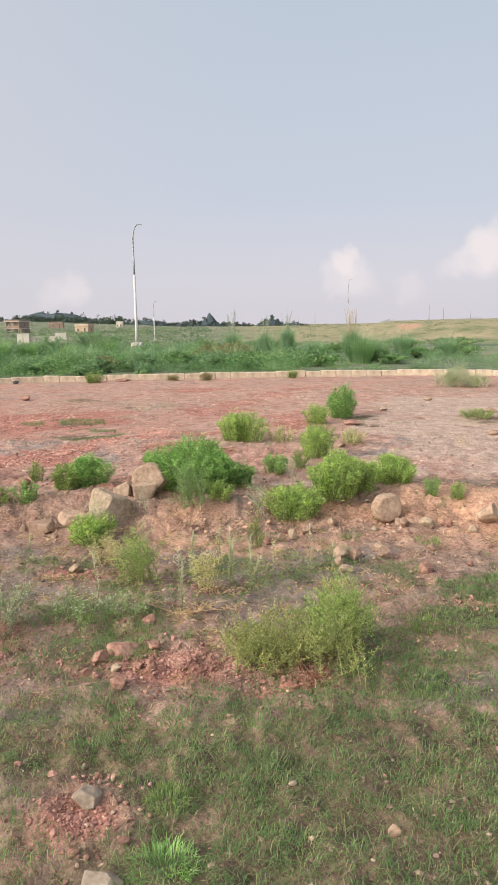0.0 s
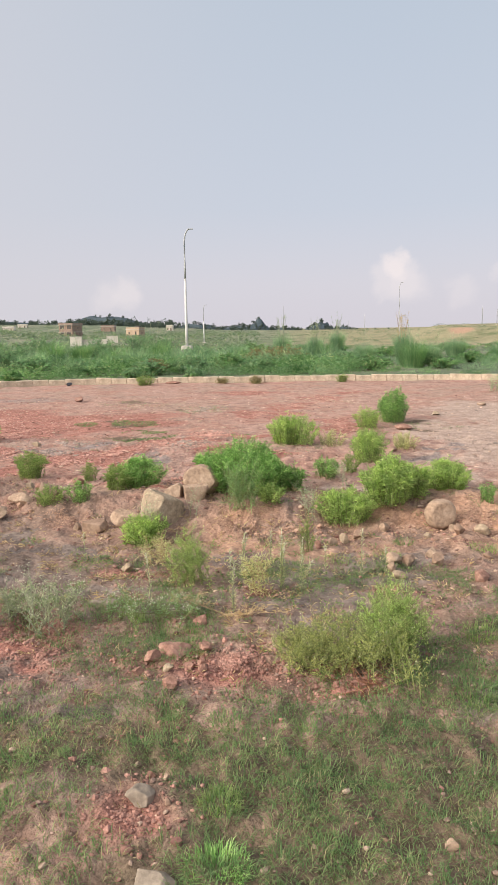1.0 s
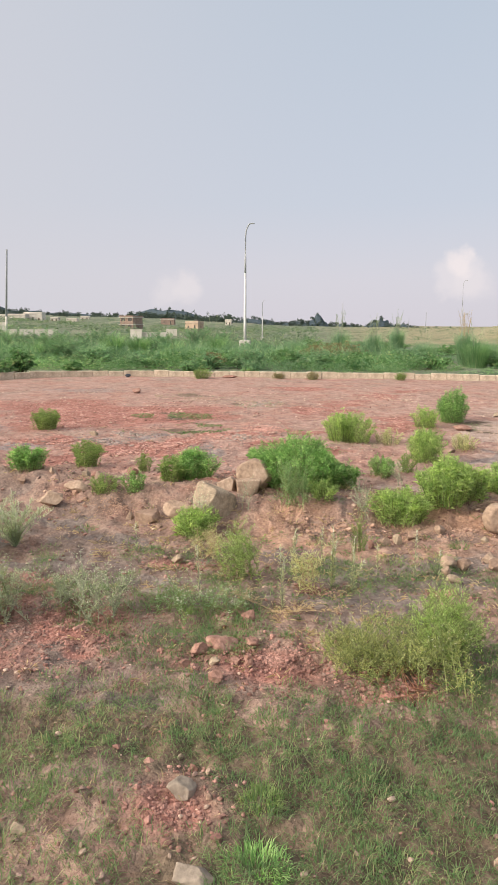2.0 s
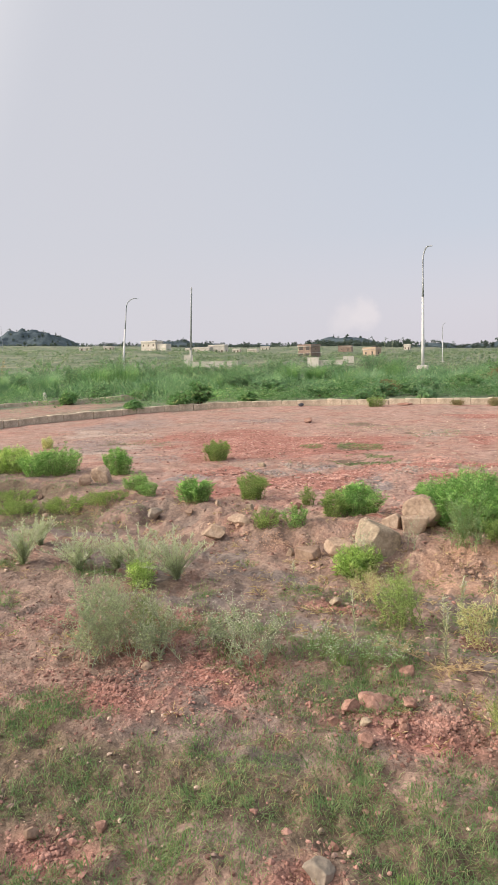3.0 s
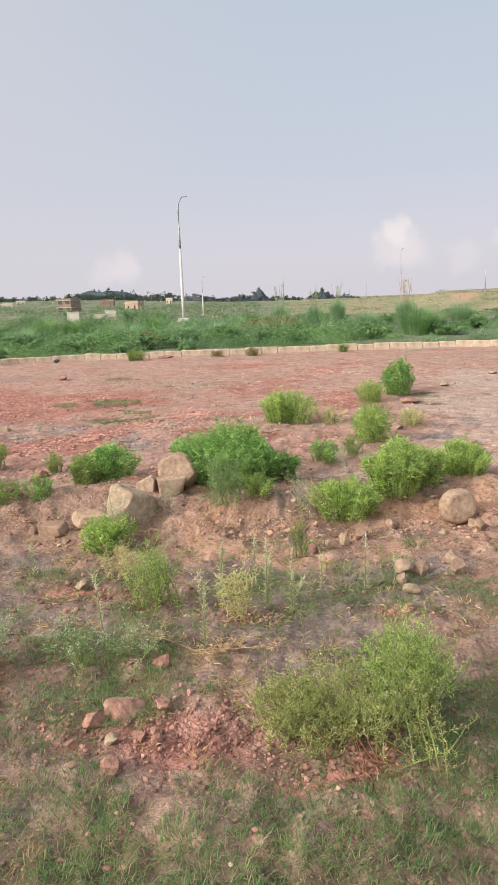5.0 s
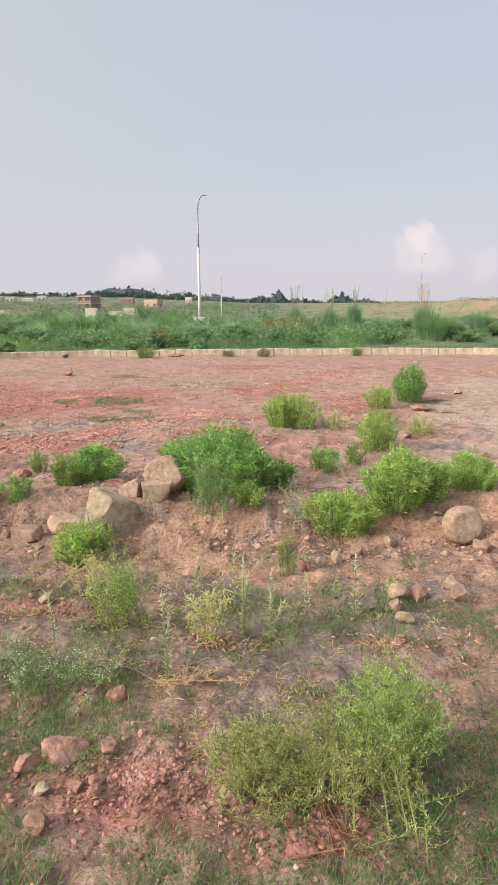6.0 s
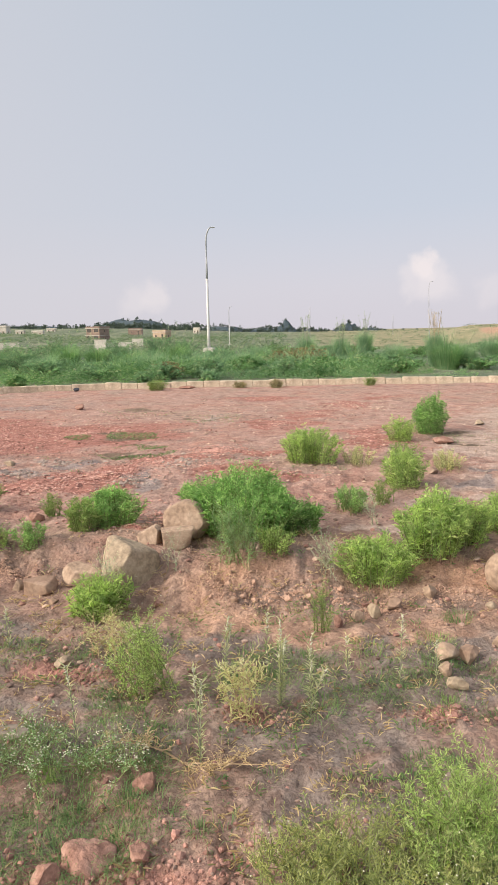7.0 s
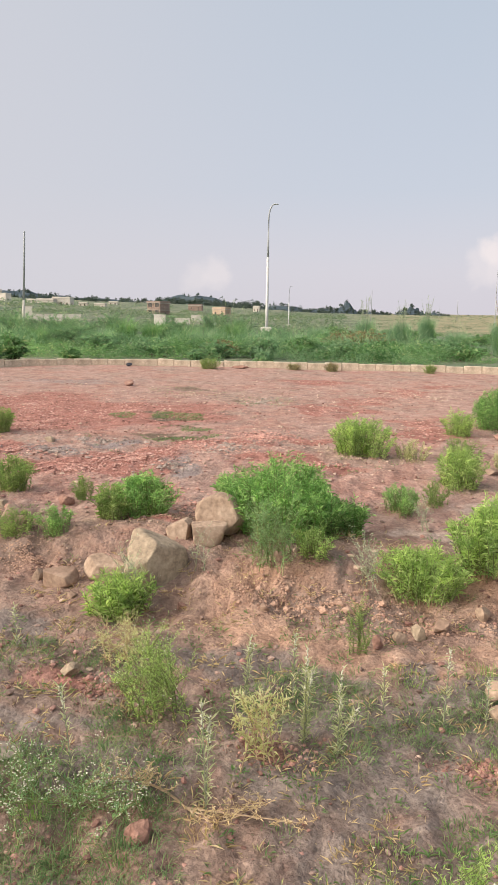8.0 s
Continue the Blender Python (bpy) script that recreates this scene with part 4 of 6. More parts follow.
def side_curves(rng, curves, per, length, t0, el):
    out = []
    for p in curves:
        for _ in range(per):
            t = (t0 + (1 - t0) * rng.random()) * (len(p) - 1)
            i = min(int(t), len(p) - 2)
            a = p[i] + (p[i + 1] - p[i]) * (t - i)
            d = directions(np.array([rng.random() * 6.283]), np.array([el + rng.normal() * 0.25]))[0]
            L = length * rng.uniform(0.5, 1.2)
            out.append(curve_points(a, a + d * L * 0.55, a + d * L + np.array([0, 0, L * 0.25]), 4))
    return out


def planted(name, x, y, label, category, group="", turn=0, sink=0.0):
    return empty_at(name, pose(x, y, height(x, y) - sink, 0, 0, turn), label, category, group)


def lush_weed(x, y, W, H, seed, mat, label, density=1.0, leaf=0.06, dome=0.4):
    """A dense dome of upright stems with narrow arching leaves."""
    rng = np.random.default_rng(seed)
    top = planted("weed_bush", x, y, label, "weed", "green weeds")
    stems = max(22, int((260 if y < 7 else 200) * W * density * min(1.0, 0.55 + 0.9 * W)))
    cv = lobed_stems(rng, W, H, stems, dome)
    part("stalk", mesh_of("stalk", *tubes(cv, 0.003, 0.001), STEM_GREEN), top)
    v, f = leaves_on(rng, cv, max(26, int(108 * H)), leaf, leaf * 0.105, 0.02, 0.85, 0.28, 0.34)
    part("foliage", mesh_of("foliage", v, f, mat), top)
    if W > 0.3:
        n = int(300 * W)
        a, r = rng.random(n) * 6.283, W * rng.uniform(0.1, 0.56, n)
        v, f = blades(rng, r * np.cos(a), r * np.sin(a), np.zeros(n) - 0.01, rng.uniform(0.03, 0.11, n), rng.uniform(0.002, 0.004, n), rng.uniform(0.3, 1.4, n), a)
        part("blade", mesh_of("blade", v, f, LEAF_RUST), top, "withered brownish lower leaves round the foot")
    return top


def flowering_weed(x, y, W, H, seed, mat, label, stems=14, sides=7, blooms=140, leaf=0.04, lush=1.0):
    """An open, wiry weed with tiny white flower heads."""
    rng = np.random.default_rng(seed)
    top = planted("flowering_weed", x, y, label, "weed", "flowering weeds")
    cv = stem_curves(rng, W, H, stems, 0.5, 0.4)
    sd = side_curves(rng, cv, sides, 0.2 * H + 0.04, 0.12, 0.7)
    v1, f1 = tubes(cv, 0.003, 0.001)
    v2, f2 = tubes(sd, 0.0014, 0.0006)
    part("stalk", mesh_of("stalk", np.vstack([v1, v2]), np.vstack([f1, f2 + len(v1)]), STEM_GREY if mat is LEAF_GREY or mat is LEAF_DUSTY else STEM_DRY if mat is LEAF_YELLOW else STEM_GREEN), top)
    va, fa = leaves_on(rng, cv, int(30 * lush), leaf * 0.75, leaf * 0.10, 0.05, 0.75, 0.25)
    vb, fb = leaves_on(rng, sd, int(11 * lush) + 1, leaf * 0.5, leaf * 0.075, 0.2, 0.8, 0.15)
    part("foliage", mesh_of("foliage", np.vstack([va, vb]), np.vstack([fa, fb + len(va)]), mat), top)
    if blooms:
        tips = np.array([c[-1] for c in cv + sd])
        pick = tips[rng.integers(0, len(tips), blooms)] + rng.normal(size=(blooms, 3)) * (0.012, 0.012, 0.008)
        pick = pick[pick[:, 2] > H * 0.35]
        if len(pick):
            part("flower", mesh_of("flower", *beads(pick, 0.0066), PETAL), top, "tiny white flower heads")
    return top


def spike_weed(x, y, H, seed, mat, label, stems=1, lean=0.05, spread=0.03):
    """A single upright stalk with short rising leaves and a pale seed spike."""
    rng = np.random.default_rng(seed)
    top = planted("spike_weed", x, y, label, "weed", "spiked weeds")
    cv = []
    for q in range(stems):
        h = H * (1 if q == 0 else rng.uniform(0.5, 0.85))
        t = rng.normal(size=2) * lean * H + rng.normal(size=2) * (spread if q else 0)
        cv.append(curve_points(np.array([0, 0, -0.01]), np.array([t[0] * 0.2, t[1] * 0.2, h * 0.5]), np.array([t[0], t[1], h]), 9))
    part("stalk", mesh_of("stalk", *tubes(cv, 0.003, 0.0012), STEM_GREY), top)
    v, f = leaves_on(rng, cv, int(130 * H) + 14, 0.038, 0.0060, 0.05, 0.65, 0.05)
    part("foliage", mesh_of("foliage", v, f, mat), top)
    n = int(60 * H) + 8
    p = np.concatenate([c[-3] + (c[-1] - c[-3]) * rng.random((n, 1)) + rng.normal(size=(n, 3)) * 0.003 for c in cv])
    part("seed_spike", mesh_of("seed_spike", *beads(p, 0.0075), PETAL), top, "pale whitish seed spike")
    return top


def blades(rng, x, y, z, length, width, lean, az=None):
    """Bent grass blades of three triangles each."""
    n = len(x)
    az = rng.random(n) * 6.283 if az is None else az
    d = np.stack([np.cos(az), np.sin(az), np.zeros(n)], -1)
    s = np.stack([-np.sin(az), np.cos(az), np.zeros(n)], -1)
    p = np.stack([x, y, z], -1)
    L, W, B = length[:, None], width[:, None], lean[:, None]
    up = np.array([0, 0, 1.0])
    mid = p + up * L * 0.55 + d * L * B * 0.35
    tip = p + up * L * (1 - 0.5 * B) + d * L * B
    v = np.stack([p - s * W / 2, p + s * W / 2, mid + s * W * 0.4, mid - s * W * 0.4, tip], 1).reshape(-1, 3)
    q = np.arange(n)[:, None] * 5
    return v, np.concatenate([q + (0, 1, 2), q + (0, 2, 3), q + (3, 2, 4)])


def grass_tuft(x, y, W, H, n, seed, mat, label, name="grass_tuft", category="grass"):
    rng = np.random.default_rng(seed)
    top = planted(name, x, y, label, category, "grass tufts", sink=0.01)
    a, r = rng.random(n) * 6.283, W * 0.28 * np.sqrt(rng.random(n))
    v, f = blades(rng, r * np.cos(a), r * np.sin(a), np.zeros(n), H * rng.uniform(0.5, 1.1, n), H * 0.035 * rng.uniform(0.7, 1.3, n) + 0.0015, rng.uniform(0.1, 1.0, n) * min(1.0, W / H * 0.6), a + rng.normal(size=n) * 0.6)
    part("blade", mesh_of("blade", v, f, mat), top)
    return top


GREEN = "bushy bright green weed on pink soil"
LIGHT = "light yellow-green leafy weed on bare soil"
DULL = "low dull green weed at the bank"
# place, width, height, leaf colour, label, thickness of growth
for q, (x, y, W, H, mat, label, dens) in enumerate([
        (-0.50, 6.04, 0.90, 0.43, LEAF_LUSH, "broad dense dark-shaded green weed behind boulders", 1.3), (-0.24, 5.90, 0.42, 0.34, LEAF_LUSH, "upright green weed joined to a broad one", 1.1),
        (-0.05, 8.70, 0.62, 0.40, LEAF_LIGHT, GREEN, 1.2), (1.48, 10.72, 0.54, 0.50, LEAF_LUSH, GREEN, 1.2), (1.04, 10.1, 0.42, 0.30, LEAF_LIGHT, GREEN, 1.0),
        (0.78, 7.52, 0.48, 0.36, LEAF_LIGHT, LIGHT, 1.1), (1.30, 8.30, 0.38, 0.19, LEAF_YELLOW, "low pale yellowish weed on red soil", 0.7), (0.38, 5.38, 0.46, 0.27, LEAF_LIGHT, LIGHT, 1.3),
        (0.76, 5.58, 0.50, 0.38, LEAF_LIGHT, LIGHT, 1.4), (0.98, 5.80, 0.34, 0.30, LEAF_LIGHT, LIGHT, 1.1), (1.33, 6.08, 0.44, 0.27, LEAF_LIGHT, "leafy yellow-green weed above a round boulder", 1.3),
        (-1.42, 6.08, 0.46, 0.29, LEAF_LUSH, "green weed leaning over the bank edge", 1.1), (-1.60, 5.94, 0.28, 0.22, LEAF_DULL, DULL, 0.8), (0.30, 6.66, 0.32, 0.19, LEAF_LUSH, "small green weed in sandy soil", 1.1),
        (-0.02, 6.02, 0.24, 0.22, LEAF_LUSH, "small green weed beside a broad one", 1.1), (-1.15, 4.90, 0.36, 0.23, LEAF_LIGHT, "bright green weed growing before boulders", 1.3),
        (-1.97, 6.34, 0.18, 0.19, LEAF_DULL, DULL, 0.9), (1.56, 5.62, 0.16, 0.17, LEAF_LUSH, "small upright weed on the bank", 0.9), (1.78, 5.58, 0.16, 0.17, LEAF_LIGHT, "small upright weed on the bank", 0.9),
        (-6.50, 7.45, 0.68, 0.34, LEAF_LIGHT, GREEN, 1.1), (-5.80, 7.45, 0.76, 0.36, LEAF_LUSH, GREEN, 1.2), (-4.90, 7.58, 0.42, 0.36, LEAF_LUSH, "upright green weed beside a pale boulder", 1.2),
        (-4.12, 8.88, 0.44, 0.29, LEAF_DULL, "small rounded weed on red gravel", 1.2), (-3.08, 6.20, 0.38, 0.23, LEAF_LUSH, "small dense green weed on red soil", 1.2), (-2.62, 6.52, 0.38, 0.27, LEAF_DULL, "dusty grey-green weed on red soil", 0.8),
        (-4.02, 6.60, 0.34, 0.20, LEAF_LUSH, "small green weed at the bank foot", 0.9), (-3.77, 6.42, 0.26, 0.15, LEAF_LUSH, "small green weed at the bank foot", 0.9), (-5.05, 5.90, 0.6, 0.12, LEAF_DULL, DULL, 0.6),
        (-4.6, 6.1, 0.6, 0.13, LEAF_DULL, DULL, 0.6), (-4.1, 6.12, 0.5, 0.11, LEAF_DULL, DULL, 0.6), (-5.5, 6.3, 0.6, 0.14, LEAF_DULL, DULL, 0.6), (-7.6, 9.6, 0.28, 0.21, LEAF_YELLOW, "small yellowing weed on bare ground", 0.8),
        (-2.10, 5.62, 0.30, 0.15, LEAF_DULL, "low weed among stones", 0.8), (-1.85, 5.65, 0.26, 0.18, LEAF_LUSH, "low weed among stones", 0.8), (0.55, 6.9, 0.26, 0.18, LEAF_DULL, "thin weed in sandy soil", 0.6),
        (-0.22, 5.52, 0.26, 0.16, LEAF_LIGHT, "small weed on the eroded bank", 0.8), (3.54, 10.45, 0.7, 0.12, LEAF_DULL, "flat mat of low weed on pale silt", 0.6), (-2.50, 4.20, 0.26, 0.21, LEAF_LIGHT, "green leafy weed amid grey shrubs", 0.6),
        (0.45, 8.6, 0.4, 0.2, LEAF_YELLOW, "low yellowing weed on red soil", 0.5), (0.95, 8.9, 0.4, 0.2, LEAF_DULL, "low dull weed on red soil", 0.5)]):
    lush_weed(x, y, W, H, 200 + q, mat, label, dens, 0.050 if H > 0.2 else 0.034)

# the sprawling weed that the walk passes
flowering_weed(0.18, 2.98, 0.62, 0.21, 301, LEAF_PALE, "sprawling green weed with reddish stems and pale flower spikes", 46, 10, 24, 0.034, 0.9)
flowering_weed(0.44, 3.10, 0.42, 0.33, 302, LEAF_LIGHT, "upright green shoots of a sprawling weed", 44, 9, 10, 0.038, 1.3)
flowering_weed(0.42, 2.90, 0.44, 0.24, 304, LEAF_PALE, "trailing green shoots with pale seed spikes", 20, 7, 40, 0.036, 0.9)
flowering_weed(0.0, 3.02, 0.36, 0.17, 303, LEAF_PALE, "yellow-green shoots at the edge of a sprawling weed", 18, 7, 40, 0.036, 0.8)
rng_root = np.random.default_rng(7)
red_curves = [c for c in stem_curves(rng_root, 0.40, 0.06, 44, 0.5, 0.6, 6, 0.3)]
roots = planted("root_crown", 0.24, 2.90, "tangle of reddish stalks at a weed's root", "weed")
part("stalk", mesh_of("stalk", *tubes(red_curves, 0.0034, 0.0014), STEM_RED), roots)

FLOWERY = "wiry grey-green weed dotted with tiny white flowers"
for q, (x, y, W, H, mat, label, stems, sides, blooms, dense) in enumerate([
        (-0.69, 4.02, 0.30, 0.38, LEAF_LIGHT, "tall open green weed with small white flowers", 22, 7, 110, 1.5), (-0.95, 4.42, 0.34, 0.20, LEAF_YELLOW, "dry yellowing weed before boulders", 16, 5, 10, 0.9),
        (-1.30, 3.36, 0.34, 0.32, LEAF_DUSTY, FLOWERY, 12, 8, 240, 0.7), (-0.74, 3.50, 0.44, 0.20, LEAF_TEAL, FLOWERY, 14, 8, 230, 0.7), (-0.94, 3.50, 0.3, 0.20, LEAF_TEAL, FLOWERY, 10, 7, 130, 0.7),
        (-2.12, 3.16, 0.54, 0.44, LEAF_DUSTY, "bushy dusty green weed with pale tips", 34, 9, 90, 1.2), (-1.84, 3.28, 0.46, 0.33, LEAF_DUSTY, FLOWERY, 20, 9, 420, 0.9), (-1.36, 3.28, 0.27, 0.34, LEAF_DUSTY, FLOWERY, 8, 8, 170, 0.6),
        (-1.55, 3.50, 0.3, 0.18, LEAF_DUSTY, FLOWERY, 12, 7, 130, 0.7), (-2.0, 3.42, 0.42, 0.28, LEAF_DULL, FLOWERY, 20, 8, 150, 1.0),
        (0.10, 5.35, 0.2, 0.32, LEAF_GREY, "thin tall weed on the bank edge", 6, 6, 30, 0.7), (-0.46, 5.42, 0.28, 0.38, LEAF_TEAL, "bluish green feathery weed before a broad one", 24, 7, 20, 1.3), (0.42, 6.2, 0.12, 0.34, LEAF_GREY, "thin tall weed with pale flowers", 3, 6, 30, 0.8),
        (-1.12, 5.0, 0.16, 0.38, LEAF_GREY, "pale thin seed stalks before boulders", 6, 6, 40, 0.6), (-0.80, 5.32, 0.14, 0.26, LEAF_GREY, "bare thin stalk beside boulders", 3, 5, 16, 0.3), (0.06, 4.72, 0.16, 0.24, LEAF_DULL, "thin green weed on the eroded slope", 7, 5, 4, 1.2)]):
    thin = 0.85 if label == FLOWERY else 1.0
    flowering_weed(x, y, W, H, 330 + q, mat, label, int(stems * (0.4 + 0.6 * thin)), sides, blooms, 0.044 if mat is LEAF_DUSTY else 0.036, dense * thin)

SILVER = "silvery grey-green shrub on bare soil"
for q, (x, y, W, H) in enumerate([(-3.70, 4.40, 0.36, 0.34), (-3.18, 4.40, 0.40, 0.30), (-2.62, 4.36, 0.42, 0.36), (-2.32, 4.38, 0.44, 0.36), (-3.95, 4.9, 0.3, 0.25), (-4.3, 4.3, 0.4, 0.36), (-2.9, 4.5, 0.25, 0.22)]):
    spike_weed(x, y, H * 1.12, 360 + q, LEAF_GREY, SILVER, 34, 0.07, W * 0.32)
for q, (x, y, W, H) in enumerate([(4.55, 15.6, 0.7, 0.42), (5.15, 15.6, 0.7, 0.34), (4.85, 15.95, 0.7, 0.48)]):
    flowering_weed(x, y, W, H, 380 + q, LEAF_GREY, "pale silvery shrub near the kerb", 26, 6, 0, 0.08, 1.1)

spike_weed(-0.36, 3.58, 0.38, 401, LEAF_SPIKE, "tall thin stalk with a whitish seed spike", 2)
spike_weed(-0.10, 4.00, 0.38, 402, LEAF_SPIKE, "pale branching seed stalks beside a yellow plant", 4, 0.03, 0.02)
spike_weed(0.02, 3.94, 0.33, 403, LEAF_SPIKE, "pale branching seed stalk on bare soil", 3, 0.03, 0.025)
spike_weed(0.40, 4.18, 0.32, 404, LEAF_SPIKE, "thin grey-green seed stalk on bare soil", 1)
spike_weed(0.56, 4.24, 0.17, 405, LEAF_SPIKE, "short seed stalk on bare soil", 1)
spike_weed(-0.36, 4.22, 0.30, 406, LEAF_SPIKE, "thin seed stalk behind a yellow plant", 2)
spike_weed(-0.18, 4.30, 0.28, 407, LEAF_SPIKE, "thin seed stalk behind a yellow plant", 1)
spike_weed(-0.84, 3.66, 0.34, 408, LEAF_SPIKE, "thin green stalk above white flowers", 1)
spike_weed(0.18, 4.24, 0.2, 409, LEAF_YELLOW, "short yellowing stalk on bare soil", 1)
spike_weed(-1.45, 4.42, 0.2, 410, LEAF_SPIKE, "short pale stalk on bare soil", 1)
flowering_weed(-0.25, 3.90, 0.22, 0.29, 411, LEAF_YELLOW, "yellow withering leafy plant on bare soil", 10, 4, 0, 0.062, 0.8)


def dry_branch():
    rng = np.random.default_rng(77)
    top = planted("dry_branch", -0.42, 3.58, "broken straw-coloured dry branch lying on soil", "branch", turn=4)
    cv = []
    for side, L in ((-1, 0.28), (1, 0.36), (1, 0.25), (-1, 0.22), (1, 0.18)):
        a = rng.uniform(-0.4, 0.3) if side > 0 else 3.0 + rng.uniform(-0.5, 0.4)
        e = np.array([math.cos(a) * L, math.sin(a) * L, (0.02 if side > 0 else 0.06) + rng.random() * 0.06])
        cv.append(curve_points(np.array([0, 0, 0.005]), e * (0.5, 0.2, 0.2) + (0, rng.normal() * 0.05, 0.006), e, 7))
    sd = side_curves(rng, cv, 11, 0.065, 0.35, 0.35)
    v1, f1 = tubes(cv, 0.004, 0.0015)
    v2, f2 = tubes(sd, 0.0018, 0.0008)
    part("twig", mesh_of("twig", np.vstack([v1, v2]), np.vstack([f1, f2 + len(v1)]), STEM_DRY), top)
    part("foliage", mesh_of("foliage", *leaves_on(rng, sd, 9, 0.022, 0.004, 0.2, 0.4, 0.2), LEAF_DRY), top, "curled dry straw-coloured leaves")


dry_branch()
TUFT = "small green grass tuft in soil"
grass_tuft(-0.25, 1.72, 0.34, 0.055, 520, 421, LEAF_LUSH, "bright green clump among short grass")
grass_tuft(-0.27, 2.00, 0.26, 0.05, 260, 422, LEAF_DULL, "small bright green sprouts among short grass")
for q, (az, r, W, H, mat, label) in enumerate([(12.3, 18.75, 0.5, 0.28, LEAF_DULL, "small green weed against the kerb"), (3.2, 18.85, 0.4, 0.22, LEAF_RUST, "withered brownish weed against the kerb"), (-3.8, 19.0, 0.35, 0.22, LEAF_DULL, "small green weed against the kerb"), (6.0, 18.9, 0.4, 0.14, LEAF_RUST, "low withered weed against the kerb")]):
    lush_weed(-r * math.sin(radians(az)), r * math.cos(radians(az)), W, H, 425 + q, mat, label, 0.8, 0.05)
for q, (x, y, W, H, n) in enumerate([(-1.98, 2.52, 0.42, 0.07, 360), (-0.87, 3.46, 0.14, 0.10, 90), (-0.72, 3.30, 0.16, 0.08, 90), (-0.30, 3.22, 0.14, 0.07, 70), (0.55, 4.02, 0.3, 0.07, 160), (1.25, 3.75, 0.5, 0.09, 260), (1.55, 3.95, 0.4, 0.09, 200),
                                     (0.95, 3.35, 0.4, 0.09, 200), (0.75, 2.75, 0.4, 0.1, 240), (0.78, 4.9, 0.3, 0.1, 140), (1.3, 4.75, 0.35, 0.1, 150), (-1.55, 3.95, 0.2, 0.06, 80), (-2.0, 4.9, 0.3, 0.08, 100), (0.28, 4.55, 0.3, 0.09, 120), (-0.55, 3.35, 0.2, 0.07, 90), (-0.95, 3.30, 0.4, 0.05, 220), (-0.70, 3.38, 0.3, 0.05, 150), (-0.5, 3.18, 0.3, 0.045, 120), (-1.15, 3.5, 0.3, 0.05, 150), (0.2, 3.45, 0.35, 0.05, 160), (0.45, 3.6, 0.35, 0.06, 220), (-0.12, 3.5, 0.25, 0.05, 100), (0.62, 4.62, 0.35, 0.08, 180), (-0.3, 4.15, 0.3, 0.06, 110)]):
    grass_tuft(x, y, W, H * 0.65, n, 430 + q, (GRASS, LEAF_DULL, GRASS)[q % 3], TUFT)


def near_grass():
    rng = np.random.default_rng(99)
    def tufts(n, share, per, radius):
        cy = -1.4 + 5.9 * rng.random(n) ** 0.95
        cx = (rng.random(n) - 0.52) * (4.6 + cy * 0.7) + rng.normal(size=n) * 0.35
        k = rng.random(n) < share(cx, cy)
        cx, cy = cx[k], cy[k]
        m = rng.integers(per // 2, per, len(cx))
        size = np.repeat(rng.uniform(0.6, 1.3, len(cx)), m)
        a, d = rng.random(m.sum()) * 6.283, np.sqrt(rng.random(m.sum())) * radius * size
        return np.repeat(cx, m) + d * np.cos(a), np.repeat(cy, m) + d * np.sin(a), a + rng.normal(size=m.sum()) * 0.7, size
    def green(x, y):
        reach = 2.62 + 1.1 * smooth01((x - 0.35) / 0.5)
        patch = 0.95 * fnoise(x * 1.5, y * 1.9, 91, 4) + 0.5 * fnoise(x * 5, y * 5, 95, 2)
        return smooth01(1.5 * patch + 0.55 + 0.25 * smooth01((-x - 0.3) / 0.4) - 1.2 * masks(x, y)["red"] - np.clip((y - reach) / 0.45, 0, 0.85))
    x, y, az, size = tufts(10500, green, 62, 0.07)
    n = len(x)
    v, f = blades(rng, x, y, land(x, y) - 0.004, rng.uniform(0.012, 0.048, n) * size, rng.uniform(0.0017, 0.0034, n), rng.uniform(0.5, 1.8, n), az)
    tagged(new("grass", mesh_of("grass", v, f, GRASS)), "short patchy green grass in tufts", "grass", kind="stuff")
    x, y, az, size = tufts(3400, lambda x, y: 0.7 * smooth01(0.45 - 1.0 * fnoise(x * 1.5, y * 1.9, 91, 4)) * (1 - 0.93 * smooth01((y - 2.3) / 0.8)), 24, 0.045)
    n = len(x)
    v, f = blades(rng, x, y, land(x, y) - 0.003, rng.uniform(0.012, 0.04, n) * size, rng.uniform(0.0014, 0.0028, n), rng.uniform(0.6, 2.0, n), az)
    tagged(new("dry_grass", mesh_of("dry_grass", v, f, GRASS_DRY)), "withered brown grass between green tufts", "grass", kind="stuff")
    # thin grass over the damp patches of the plot
    n = 15000
    pick = np.where(rng.random(n) < 0.4, rng.integers(0, 2, n), np.where(rng.random(n) < 0.45, np.where(rng.random(n) < 0.5, 5, 8), rng.integers(0, len(MOSS_PATCHES), n)))
    cx, cy, rx, ry = np.array(MOSS_PATCHES)[pick].T
    a, d = rng.random(n) * 6.283, np.sqrt(rng.random(n))
    x, y = cx + rx * d * np.cos(a) * 1.1, cy + ry * d * np.sin(a) * 1.1
    k = (y > 5) & (fnoise(x * 3, y * 3, 181, 3) > -0.15)
    x, y = x[k], y[k]
    n = len(x)
    v, f = blades(rng, x, y, land(x, y) - 0.003, rng.uniform(0.012, 0.034, n), rng.uniform(0.003, 0.007, n), rng.uniform(0.9, 2.2, n))
    tagged(new("thin_grass", mesh_of("thin_grass", v, f, GRASS)), "thin low grass over damp patches of soil", "grass", kind="stuff")
    # straw and stalk litter lying over the soil
    n = 1100
    y = 0.8 + 5.2 * rng.random(n)
    x = (rng.random(n) - 0.55) * (2.6 + y * 1.0)
